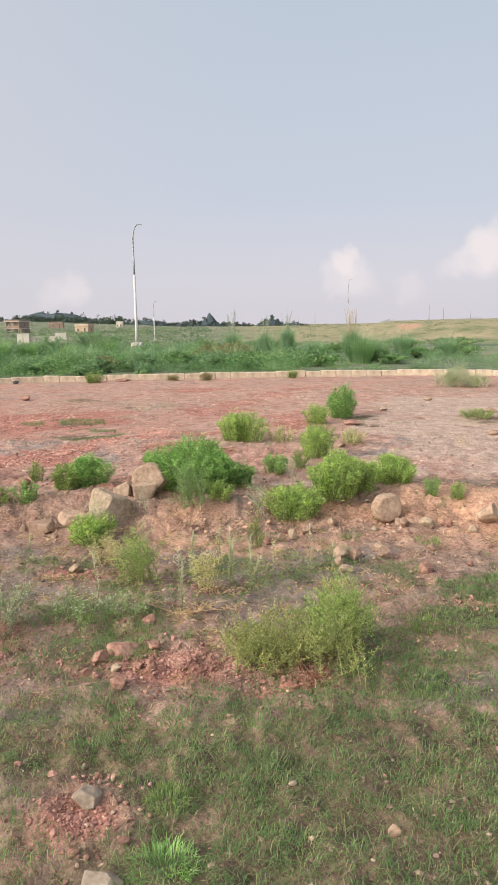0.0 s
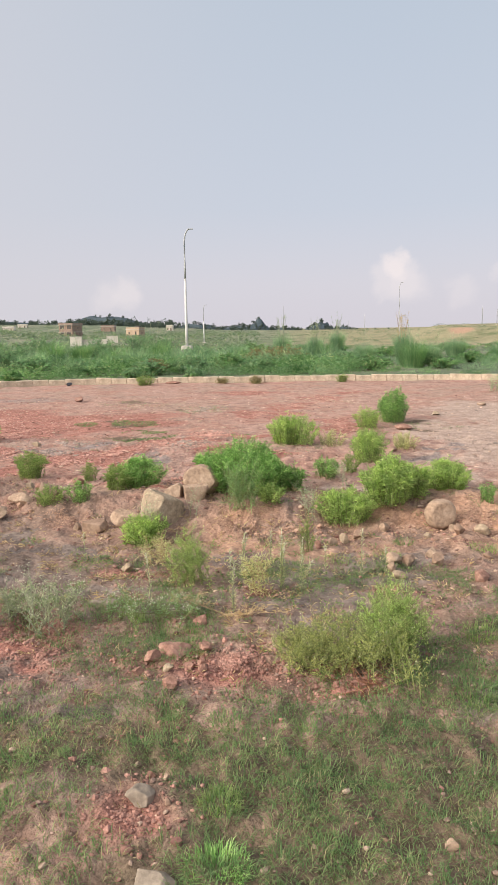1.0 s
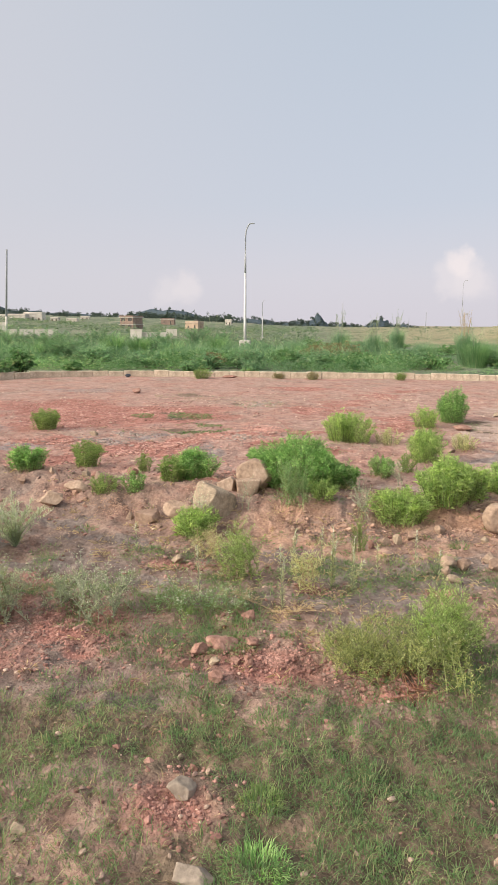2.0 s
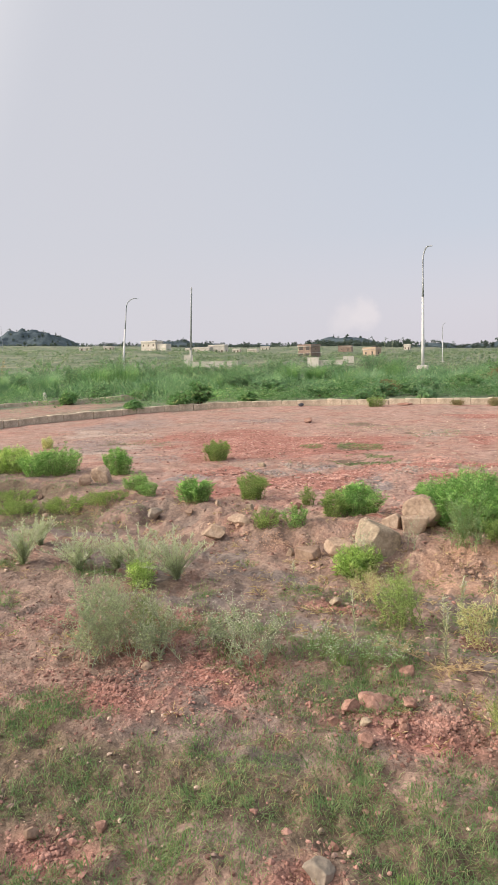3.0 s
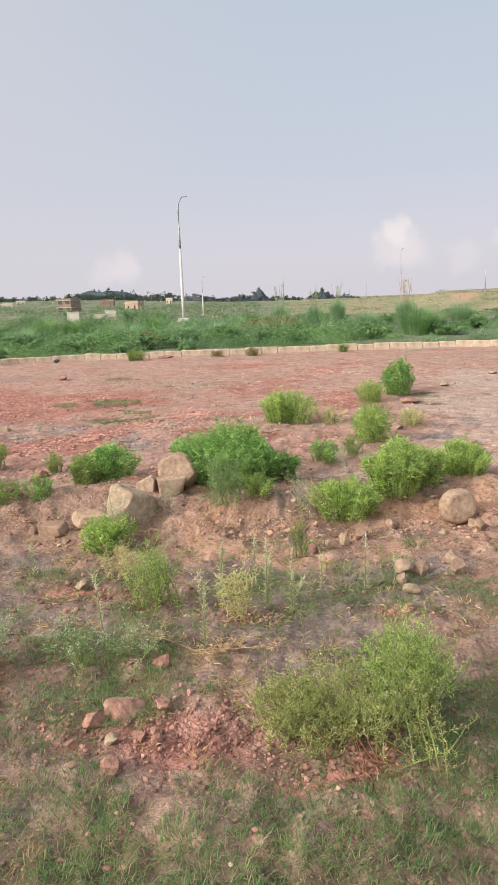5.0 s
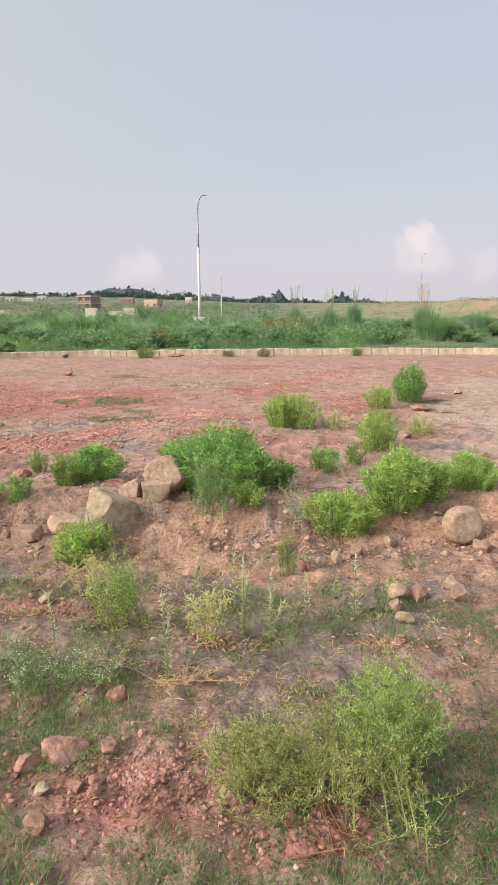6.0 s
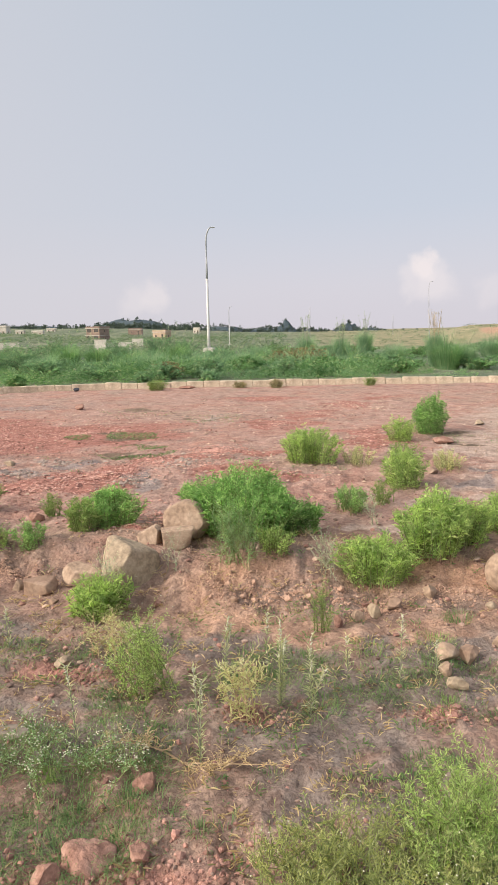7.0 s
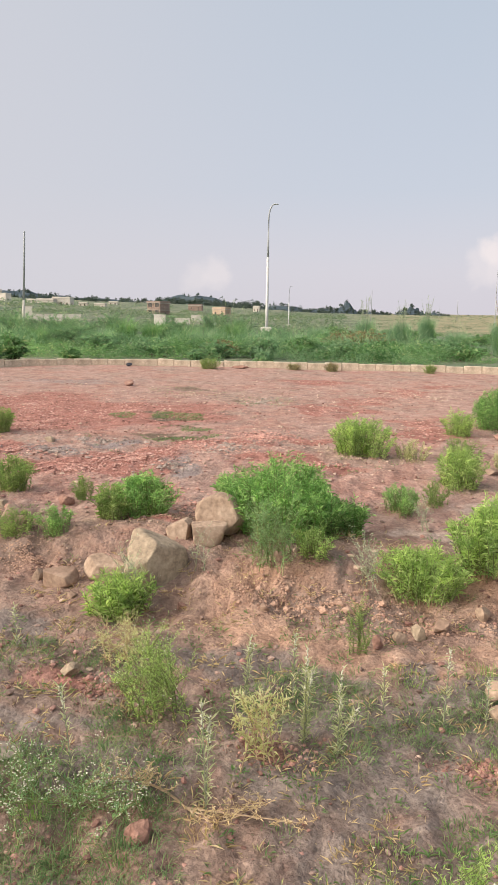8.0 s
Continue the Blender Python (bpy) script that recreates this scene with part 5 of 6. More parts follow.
    v, f = blades(rng, x, y, land(x, y) + 0.003, rng.uniform(0.008, 0.016, n), rng.uniform(0.0012, 0.0024, n), rng.uniform(2.0, 5.0, n))
    tagged(new("straw_litter", mesh_of("straw_litter", v, f, LEAF_DRY)), "dry straw and stalks littering the soil", "litter", kind="stuff")


near_grass()


def scatter_at(rng, n, share):
    y = 2.7 + 7.3 * rng.random(n) ** 1.6
    x = (rng.random(n) - 0.56) * (2.4 + y * 1.05)
    k = rng.random(n) < share(x, y)
    return x[k], y[k]


# ---------------------------------------------------------------- rank growth beyond the kerb
def clump_template(rng, n, spread, leaf, wide, rise=(0.1, 1.3)):
    """A little bush of unit size as leaf arrays."""
    a, r = rng.random(n) * 6.283, np.sqrt(rng.random(n)) * spread
    h = rng.random(n) ** 0.8 * (1 - 0.5 * (r / spread) ** 2)
    p = np.stack([r * np.cos(a), r * np.sin(a), h * 0.85], -1)
    return leaves(p, directions(a + rng.normal(size=n) * 0.8, rng.uniform(*rise, n)), leaf * rng.uniform(0.6, 1.3, n), wide, 0.25)


def field_of(name, label, category, mat, templates, x, y, scale, tall, seed):
    rng = np.random.default_rng(seed)
    z, kind, turn = land(x, y) - 0.02, rng.integers(0, len(templates), len(x)), rng.random(len(x)) * 6.283
    vs, fs, base = [], [], 0
    for k, (v, f) in enumerate(templates):
        s = np.nonzero(kind == k)[0]
        c, d = np.cos(turn[s])[:, None], np.sin(turn[s])[:, None]
        vx = (v[None, :, 0] * c - v[None, :, 1] * d) * scale[s, None] + x[s, None]
        vy = (v[None, :, 0] * d + v[None, :, 1] * c) * scale[s, None] + y[s, None]
        vz = v[None, :, 2] * tall[s, None] + z[s, None]
        vs.append(np.stack([vx, vy, vz], -1).reshape(-1, 3))
        fs.append((f[None] + (np.arange(len(s)) * len(v))[:, None, None]).reshape(-1, 3) + base)
        base += len(s) * len(v)
    return tagged(new(name, mesh_of(name, np.concatenate(vs), np.concatenate(fs), mat)), label, category, kind="stuff")


def verge_growth():
    rng = np.random.default_rng(17)
    fine = [clump_template(rng, 56, 0.6, 0.24, 0.042, (0.3, 1.45)) for _ in range(8)]
    n = 10000
    az, r = np.radians(rng.uniform(-27, 52, n)), 13 + 47 * rng.random(n) ** 1.3
    x, y = -r * np.sin(az), r * np.cos(az)
    k = behind_kerb(x, y)
    bare = (np.hypot((x + 12.8) / 2.4, (y - 16.0) / 4.6) < 1) & (rng.random(n) < 0.95)
    leafy = smooth01(1.1 * fnoise(x * 0.22, y * 0.22, 111, 4) + 0.5)
    low = (1 - 0.72 * smooth01((r - 24) / 13)) * (1 - 0.5 * smooth01((-np.degrees(az) - 1) / 6))
    keep = (k > 0.3) & (rng.random(n) < (0.10 + 0.66 * leafy) * (1 - 0.25 * smooth01((-np.degrees(az) - 1) / 6))) & ~bare
    a, b, c = x[keep], y[keep], k[keep]
    tall = (0.16 + 0.26 * smooth01(c / 5)) * (0.5 + 0.8 * leafy[keep]) * (1 + 0.75 * fnoise(a * 0.45, b * 0.45, 113, 3)) * rng.uniform(0.7, 1.25, len(a)) * low[keep]
    field_of("verge_weeds", "rank green weeds crowding the verge behind the kerb", "weeds", VERGE, fine, a, b, np.clip(tall * 1.9, 0.25, 0.9), np.clip(tall, 0.06, 0.6), 18)
    wisps = [clump_template(rng, 60, 0.6, 0.30, 0.013, (0.9, 1.55)) for _ in range(8)]
    keep = (k > 0.5) & (rng.random(n) < 0.14 + 0.6 * smooth01(0.5 - 1.4 * fnoise(x * 0.22, y * 0.22, 111, 4))) & ~bare
    a, b, c = x[keep], y[keep], k[keep]
    tall = (0.2 + 0.4 * smooth01(c / 5)) * (1 + 0.8 * fnoise(a * 0.3, b * 0.3, 115, 3)) * rng.uniform(0.6, 1.3, len(a)) * low[keep]
    field_of("verge_grass", "pale feathery long grass on the verge", "grass", REED_LEAF, wisps, a, b, np.clip(tall * 1.2, 0.25, 0.9), np.clip(tall, 0.08, 0.9), 20)
    coarse = [clump_template(rng, 17, 0.62, 0.34, 0.21) for _ in range(6)]
    n = 8200
    az, r = np.radians(rng.uniform(-28, 52, n)), 46 + 430 * rng.random(n) ** 1.4
    x, y = -r * np.sin(az), r * np.cos(az)
    keep = rng.random(n) < smooth01(1.3 * fnoise(x * 0.04, y * 0.04, 121, 4) + 0.62) * np.where(masks(x, y)["cut"] > 0.3, 0.12, 1.0)
    x, y = x[keep], y[keep]
    r = np.hypot(x, y)
    tall = rng.uniform(0.3, 1.0, len(x)) ** 1.8 * (0.55 + np.clip((r - 60) / 110, 0, 1.2)) * np.where(x > -0.05 * y, 0.4, 1.0)
    field_of("far_scrub", "low olive scrub over the rolling land", "scrub", SCRUB_HAZED, coarse, x, y, tall * 1.6 + 0.2, tall, 19)


verge_growth()


def seedlings():
    """Sprouts and withered tufts all over the plot."""
    rng = np.random.default_rng(23)
    tiny = [clump_template(rng, 16, 0.6, 0.6, 0.09, (0.5, 1.4)) for _ in range(8)]
    x, y = scatter_at(rng, 6000, lambda x, y: np.clip(smooth01(fnoise(x * 0.9, y * 0.9, 141, 3) + 0.15) * np.where(y < 6.2, 1.0, 0.25) - masks(x, y)["silt"] * 0.6, 0, 1))
    tall = rng.uniform(0.02, 0.055, len(x))
    field_of("seedlings", "tiny green sprouts dotting the soil", "weeds", GRASS, tiny, x, y, tall * 1.3, tall, 24)
    wisp = [clump_template(rng, 14, 0.7, 0.9, 0.07) for _ in range(8)]
    x, y = scatter_at(rng, 9000, lambda x, y: np.clip(0.04 + 0.3 * np.exp(-((y - np.interp(x, LIP_X, LIP_Y) + 0.35) / 0.5) ** 2) + 0.4 * (fnoise(x * 1.2, y * 1.2, 151, 3) > 0.35), 0, 1) * (y < 6.5))
    tall = rng.uniform(0.015, 0.05, len(x))
    field_of("withered_tufts", "withered straw-coloured tufts on the soil bank", "weeds", LEAF_DRY, wisp, x, y, tall * 1.3, tall, 25)


seedlings()


def reed_clump(x, y, H, W, seed, label, dry=0.25):
    """A tall feathery clump of reed grass, some of its canes dry with pale plumes."""
    rng = np.random.default_rng(seed)
    top = planted("reed_clump", x, y, label, "reed grass", "reed grass", sink=0.03)
    n = 2200
    a, r = rng.random(n) * 6.283, W * 0.22 * np.sqrt(rng.random(n))
    v, f = blades(rng, r * np.cos(a), r * np.sin(a), np.zeros(n), H * rng.uniform(0.35, 1.0, n), 0.008 * rng.uniform(0.6, 1.3, n), rng.uniform(0.05, 0.6, n) * W / H, a)
    part("blade", mesh_of("blade", v, f, VERGE if dry < 0.25 else REED_LEAF), top)
    m = max(3, int(14 * dry))
    cv = []
    for _ in range(m):
        b = rng.random() * 6.283
        e = np.array([math.cos(b), math.sin(b), 0]) * W * rng.uniform(0.05, 0.35) + np.array([0, 0, H * rng.uniform(0.9, 1.35)])
        cv.append(curve_points(np.zeros(3), e * (0.3, 0.3, 0.6), e, 6))
    part("cane", mesh_of("cane", *tubes(cv, 0.007, 0.003), STEM_DRY if dry > 1.1 else STEM_GREY), top, "dry straw-coloured canes" if dry > 1.1 else "pale grey-green canes")
    v, f = leaves_on(rng, [c[-3:] for c in cv], 14, 0.10, 0.010, 0.25, 1.1, 0.1)
    part("plume", mesh_of("plume", v, f, LEAF_DRY if dry > 1.1 else LEAF_DUSTY), top, "pale feathery seed plumes")
    return top


def at_ray(az, r):
    return -r * math.sin(radians(az)), r * math.cos(radians(az))


REED = "tall feathery green reed grass behind the kerb"
for q, (az, r, H, W, dry) in enumerate([(-9.4, 24, 1.25, 1.7, 0.2), (-8.6, 25, 1.4, 0.9, 1.2), (1.0, 27, 1.4, 1.0, 0.9), (-3.4, 30, 1.5, 0.9, 0.9), (-1.6, 26, 1.3, 0.9, 1.0), (32.6, 31, 1.7, 2.6, 0.1), (34.6, 30, 1.5, 2.0, 0.1), (38.6, 27, 1.3, 2.0, 0.3),
                                          (43.6, 27, 1.6, 1.2, 1.8), (42.0, 29, 1.2, 1.2, 1.2), (27.8, 36, 1.5, 2.2, 0.1), (30.2, 33, 1.2, 1.8, 0.1), (14.4, 27, 1.0, 2.4, 0.1), (11.3, 29, 1.35, 2.2, 0.1), (19.4, 30, 1.3, 2.2, 0.1), (17.2, 32, 1.1, 1.8, 0.1),
                                          (4.6, 33, 1.0, 1.8, 0.3), (13.0, 24, 1.0, 2.0, 0.3), (9.6, 25, 0.9, 1.8, 0.3), (6.6, 26, 0.8, 1.6, 0.3), (20.8, 26, 1.0, 2.0, 0.3), (-10.6, 26, 1.0, 1.6, 0.3), (29.0, 28, 1.1, 2.0, 0.3), (-16.0, 28, 1.0, 1.4, 0.4), (23.4, 29, 1.2, 2.2, 0.1), (25.5, 27, 1.0, 1.8, 0.1), (-12.6, 33, 1.1, 1.6, 0.3), (-5.6, 27, 1.0, 1.4, 0.3), (36.4, 33, 1.3, 2.0, 0.2), (40.6, 34, 1.3, 1.8, 0.4)]):
    reed_clump(*at_ray(az, r), H, W, 500 + q, REED if dry < 0.9 else "dry-plumed tall reed grass behind the kerb", dry)


def verge_shrub(x, y, W, H, seed, mat, label, feathery=False):
    rng = np.random.default_rng(seed)
    top = planted("shrub", x, y, label, "shrub", "verge shrubs", sink=0.02)
    cv = stem_curves(rng, W, H, 46, 0.5, 0.2)
    part("branch", mesh_of("branch", *tubes(cv, 0.01, 0.003), BARK), top)
    part("foliage", mesh_of("foliage", *(leaves_on(rng, cv, 110, 0.17, 0.009, 0.10, 1.0, 0.3) if feathery else leaves_on(rng, cv, 30, 0.15, 0.04, 0.25, 0.5, 0.4)), mat), top)


for q, (az, r, W, H, mat) in enumerate([(2.6, 22.4, 1.5, 0.55, REED_LEAF), (1.0, 25.5, 1.9, 0.85, LEAF_RUST), (3.0, 27, 1.4, 0.6, LEAF_RUST), (11.5, 21.6, 1.1, 0.5, LEAF_RUST), (-0.6, 23, 1.6, 0.6, VERGE), (-4.6, 24, 1.6, 0.6, REED_LEAF), (-6.4, 22.5, 1.3, 0.5, VERGE), (-11.5, 24, 1.5, 0.4, VERGE), (-14.0, 27, 1.9, 0.45, VERGE), (-17.0, 31, 2.0, 0.5, VERGE),
                                          (5.5, 22.5, 1.2, 0.6, VERGE), (8.6, 21.4, 1.3, 0.6, REED_LEAF), (12.0, 21.2, 1.1, 0.5, REED_LEAF), (16.5, 22.0, 1.4, 0.6, REED_LEAF), (21.0, 23, 1.4, 0.7, REED_LEAF), (26.5, 20.0, 0.9, 0.7, VERGE), (30.6, 23, 1.3, 0.6, VERGE),
                                          (34.5, 25, 1.4, 0.6, REED_LEAF), (36.8, 22.4, 0.6, 0.4, VERGE), (-12.4, 40, 3.0, 0.5, VERGE), (-16.5, 44, 4.0, 0.5, VERGE), (-9.0, 38, 2.6, 0.5, VERGE), (-3.0, 38, 2.6, 0.5, VERGE), (3.4, 34, 2.2, 0.8, VERGE), (-7.5, 33, 2.6, 0.5, VERGE),
                                          (13.3, 20.3, 0.5, 0.3, REED_LEAF), (8.3, 19.6, 0.5, 0.35, REED_LEAF), (28.0, 19.5, 0.8, 0.5, VERGE), (31.8, 18.8, 0.5, 0.35, VERGE), (22.5, 20.2, 0.5, 0.3, VERGE)]):
    verge_shrub(*at_ray(az, r), W, H, 540 + q, mat, "leafy green shrub in rank verge growth" if mat is VERGE else "withered brownish shrub in rank verge growth" if mat is LEAF_RUST else "dusty green shrub beside the kerb")


for q, (az, r, W, H) in enumerate([(30.5, 32, 3.0, 1.4), (33.5, 34, 3.2, 1.6), (36.0, 32, 2.6, 1.2), (38.5, 35, 3.0, 1.4), (27.5, 34, 3.0, 1.3), (24.5, 33, 3.0, 1.2), (41.5, 33, 2.6, 1.1), (20.0, 34, 2.6, 1.1), (16.0, 33, 2.6, 1.0), (12.4, 30, 2.2, 1.2), (10.5, 31, 2.0, 1.1), (8.0, 29, 1.8, 0.7), (-0.4, 29, 2.0, 0.7), (22.3, 27, 2.0, 0.9)]):
    verge_shrub(*at_ray(az, r), W, H, 580 + q, REED_LEAF, "pale feathery shrub rising from rank verge growth", True)


# ---------------------------------------------------------------- poles
def ring_tube(bm, pts, radii, seg=10):
    rings = []
    for i, p in enumerate(pts):
        d = (Vector(pts[min(i + 1, len(pts) - 1)]) - Vector(pts[max(i - 1, 0)])).normalized()
        q = d.to_track_quat("Z", "Y")
        rings.append([bm.verts.new(Vector(p) + q @ Vector((radii[i] * math.cos(a), radii[i] * math.sin(a), 0))) for a in [6.28319 * k / seg for k in range(seg)]])
    for a, b in zip(rings, rings[1:]):
        for k in range(seg):
            bm.faces.new((a[k], a[(k + 1) % seg], b[(k + 1) % seg], b[k]))
    bm.faces.new(rings[0][::-1])
    bm.faces.new(rings[-1])


def street_lamp(x, y, H, facing, lean, label, arm=0.34, slim=1.0):
    """A two-stage post: a thick white lower sleeve, a thin grey upper tube that curls over, and a flat lamp head."""
    top = empty_at("street_lamp", pose(x, y, height(x, y) - 0.02, lean[0], lean[1], facing), label, "street lamp", "street lamps")
    bm = bmesh.new()
    box(bm, 0.62, 0.62, 0.42, None, 0.03)
    part("plinth", bm_mesh("plinth", bm, CONCRETE), top, "square pale concrete plinth")
    bm = bmesh.new()
    box(bm, 0.34, 0.34, 0.025, Matrix.Translation((0, 0, 0.42)), 0.004)
    part("base_plate", bm_mesh("base_plate", bm, POLE_GREY), top)
    bm = bmesh.new()
    ring_tube(bm, [(0, 0, 0.44), (0, 0, 1.2), (0, 0, H * 0.60)], [0.09 * slim, 0.085 * slim, 0.07 * slim], 12)
    part("lower_post", bm_mesh("lower_post", bm, POLE_WHITE if slim == 1 else POLE_GREY, True), top, "thick white painted lower post")
    bm = bmesh.new()
    pts = [(0, 0, H * 0.60 - 0.01), (0, 0, H * 0.72), (0, 0, H * 0.88)] + [(arm * (1 - math.cos(a)), 0, H * 0.88 + (H * 0.12 - 0.05) * math.sin(a)) for a in [0.25, 0.5, 0.75, 1.0, 1.25, 1.5]]
    ring_tube(bm, pts, [w * slim for w in (0.062, 0.055, 0.048, 0.045, 0.043, 0.041, 0.04, 0.038, 0.036)], 10)
    part("upper_post", bm_mesh("upper_post", bm, POLE_GREY, True), top, "thin grey upper tube curling over")
    bm = bmesh.new()
    box(bm, 0.30, 0.14, 0.05, Matrix.Translation((arm + 0.06, 0, H - 0.09)), 0.02)
    part("lamp_head", bm_mesh("lamp_head", bm, POLE_GREY), top)


def plain_pole(x, y, H, r, lean, label, white=0.0):
    top = empty_at("utility_pole", pose(x, y, height(x, y) - 0.05, lean[0], lean[1], 0), label, "pole", "utility poles")
    split = H * white if white else 0.3
    bm = bmesh.new()
    ring_tube(bm, [(0, 0, 0), (0, 0, split)], [r, r * 0.9], 10)
    part("foot", bm_mesh("foot", bm, CONCRETE, True), top)
    bm = bmesh.new()
    ring_tube(bm, [(0, 0, split), (0, 0, H * 0.99), (0, 0, H)], [r * 0.9, r * 0.7, r * 0.5], 10)
    part("shaft", bm_mesh("shaft", bm, POLE_GREY, True), top)


LAMP = "white and grey street lamp with a curling arm"
street_lamp(-6.50, 42.4, 7.3, 0, (0, 0), LAMP + " on a plinth")
street_lamp(*at_ray(7.3, 112), 6.2, 0, (0, 0), LAMP + ", far off")
street_lamp(*at_ray(32.75, 60), 6.6, 30, (0, 6.0), LAMP + ", leaning", 0.75)
street_lamp(*at_ray(-8.35, 95), 8.0, 0, (0, -1.5), "slender grey street lamp with a curling arm, far off", slim=0.62)
plain_pole(*at_ray(27.33, 55.5), 6.85, 0.085, (1.2, 4.0), "plain grey pole with a paler foot", 0.3)
for az, r, H in ((0.89, 160, 7.0), (-5.6, 190, 5.4), (-14.5, 150, 3.9), (-15.57, 170, 3.6), (41.8, 320, 12.0), (-17.6, 190, 2.6), (-4.3, 260, 4.0)):
    plain_pole(*at_ray(az, r), H, 0.08, (0, 0), "slim grey pole far across the land")


# ---------------------------------------------------------------- houses across the land
def opening(top, x, y, z, w, h, turn, name="window"):
    """A window or door: a frame round a dark panel that stands for the shade inside, set in the wall's face."""
    win = part(name, None, top)
    win.matrix_basis = pose(x, y, z, 0, 0, turn)
    bm = bmesh.new()
    t = 0.09
    for m, sx, sz in ((Matrix.Translation((-w / 2, 0, 0)), t, h), (Matrix.Translation((w / 2, 0, 0)), t, h), (Matrix.Translation((0, 0, -t / 2)), w + t, t), (Matrix.Translation((0, 0, h - t / 2)), w + t, t)):
        box(bm, sx, 0.14, sz, m)
    part("frame", bm_mesh("frame", bm, PLASTER_TAN), win)
    bm = bmesh.new()
    box(bm, w - t, 0.05, h, Matrix.Translation((0, 0.02, 0)))
    part("shade_panel", bm_mesh("shade_panel", bm, VOID_SHADE_AND_TANK), win)


def house(az, r, w, d, storeys, turn, wall, label, upper=None, lean_to=0.0, tank=False, z=None, storey_h=2.9, veranda=False):
    x, y = at_ray(az, r)
    zz = height(x, y) - 0.3 if z is None else z
    top = empty_at("house", pose(x, y, zz, 0, 0, turn), label, "house", "far houses")
    for s in range(storeys):
        bm = bmesh.new()
        box(bm, w - 0.3 * s, d - 0.3 * s, storey_h, Matrix.Translation((0, 0, s * (storey_h + 0.18))), 0.03)
        part("wall", bm_mesh("wall", bm, wall if s == 0 or upper is None else upper), top)
        bm = bmesh.new()
        box(bm, w + 0.5, d + 0.5, 0.18, Matrix.Translation((0, 0, storey_h + s * (storey_h + 0.18))), 0.03)
        part("roof_slab", bm_mesh("roof_slab", bm, CONCRETE), top)
        n = max(2, int(w / 2.4))
        for q in range(n):
            tall = s == 0 and q == n // 2 and not veranda
            opening(top, (q + 0.5) / n * w - w / 2, -d / 2 - 0.02 + 0.15 * s, s * (storey_h + 0.18) + (0.1 if tall else 0.95), 1.9 if veranda else 0.7, 2.0 if tall else 1.5 if veranda else 0.9, 0, "door" if tall else "window")
        opening(top, w / 2 + 0.02 - 0.15 * s, 0, s * (storey_h + 0.18) + 0.95, 0.8, 0.9, 90)
        opening(top, -w / 2 - 0.02 + 0.15 * s, 0, s * (storey_h + 0.18) + 0.95, 0.8, 0.9, -90)
    eaves = storeys * (storey_h + 0.18)
    bm = bmesh.new()
    for sx, sy, px, py in ((w + 0.1, 0.15, 0, -d / 2), (w + 0.1, 0.15, 0, d / 2), (0.15, d - 0.3, -w / 2, 0), (0.15, d - 0.3, w / 2, 0)):
        box(bm, sx, sy, 0.6, Matrix.Translation((px, py, eaves)), 0.02)
    part("parapet", bm_mesh("parapet", bm, wall), top)
    if tank:
        bm = bmesh.new()
        box(bm, 1.8, 1.6, 1.1, Matrix.Translation((w * 0.2, 0, eaves)), 0.1)
        part("water_tank", bm_mesh("water_tank", bm, VOID_SHADE_AND_TANK), top, "dark roof water tank")
    if lean_to:
        bm = bmesh.new()
        box(bm, lean_to, d * 0.7, 2.4 * storeys, Matrix.Translation((w / 2 + lean_to / 2, 0, 0)), 0.03)
        part("lean_to", bm_mesh("lean_to", bm, wall), top, "lower side building")


def wall_run(az, r, w, h, turn, label):
    x, y = at_ray(az, r)
    top = empty_at("boundary_wall", pose(x, y, height(x, y) - 0.1, 0, 0, turn), label, "wall", "boundary walls")
    bm = bmesh.new()
    box(bm, w, 0.22, h, None, 0.02)
    part("wall", bm_mesh("wall", bm, CONCRETE), top)
    bm = bmesh.new()
    box(bm, w + 0.1, 0.3, 0.07, Matrix.Translation((0, 0, h)), 0.01)
    part("coping", bm_mesh("coping", bm, CONCRETE), top)


house(17.75, 270, 5.6, 8.0, 2, -10, BRICKWORK, "two-storey unplastered brick house with open verandas", z=-1.0, storey_h=2.35, veranda=True)
house(12.75, 260, 5.0, 5.0, 1, -12, PLASTER_TAN, "tan plastered small house lit by low sun", tank=True, z=-0.7, storey_h=2.7)
house(14.85, 380, 7.0, 5.0, 1, 5, BRICKWORK, "low brown brick house before trees", z=1.3, storey_h=2.6)
house(30.4, 340, 8.0, 7.0, 2, 0, PLASTER, "white two-storey house with roof tanks before a hill", tank=True, lean_to=5.0, z=3.0, storey_h=2.7)
house(26.3, 330, 7.5, 6.0, 1, 10, PLASTER, "white single-storey house in a row", z=1.9, storey_h=3.0)
house(25.1, 335, 8.0, 6.0, 1, 8, PLASTER, "white single-storey house with a parapet", z=2.2, storey_h=3.6)
house(27.4, 335, 3.4, 4.0, 1, 10, PLASTER, "small white outbuilding in a row", z=1.5, storey_h=3.2)
house(23.6, 390, 4.2, 4.0, 1, 10, PLASTER, "small white house on a green slope", z=2.0, storey_h=2.2)
house(22.3, 380, 5.6, 4.0, 1, 10, PLASTER, "small white house on a green slope", z=1.0, storey_h=2.8)
house(21.3, 450, 5.2, 4.0, 1, 10, PLASTER, "small white house by the trees", z=3.2, storey_h=2.4)
house(10.0, 420, 3.6, 4.0, 1, 0, PLASTER, "tiny white house on the ridge", storey_h=3.0)
house(33.8, 360, 4.5, 4.0, 1, 20, PLASTER, "low white shed on a green slope", storey_h=2.0)
house(35.6, 330, 5.0, 4.0, 1, 20, PLASTER, "low white shed on a green slope", storey_h=1.8)
wall_run(17.4, 92, 1.5, 1.55, 0, "pale square concrete block structure in scrub")
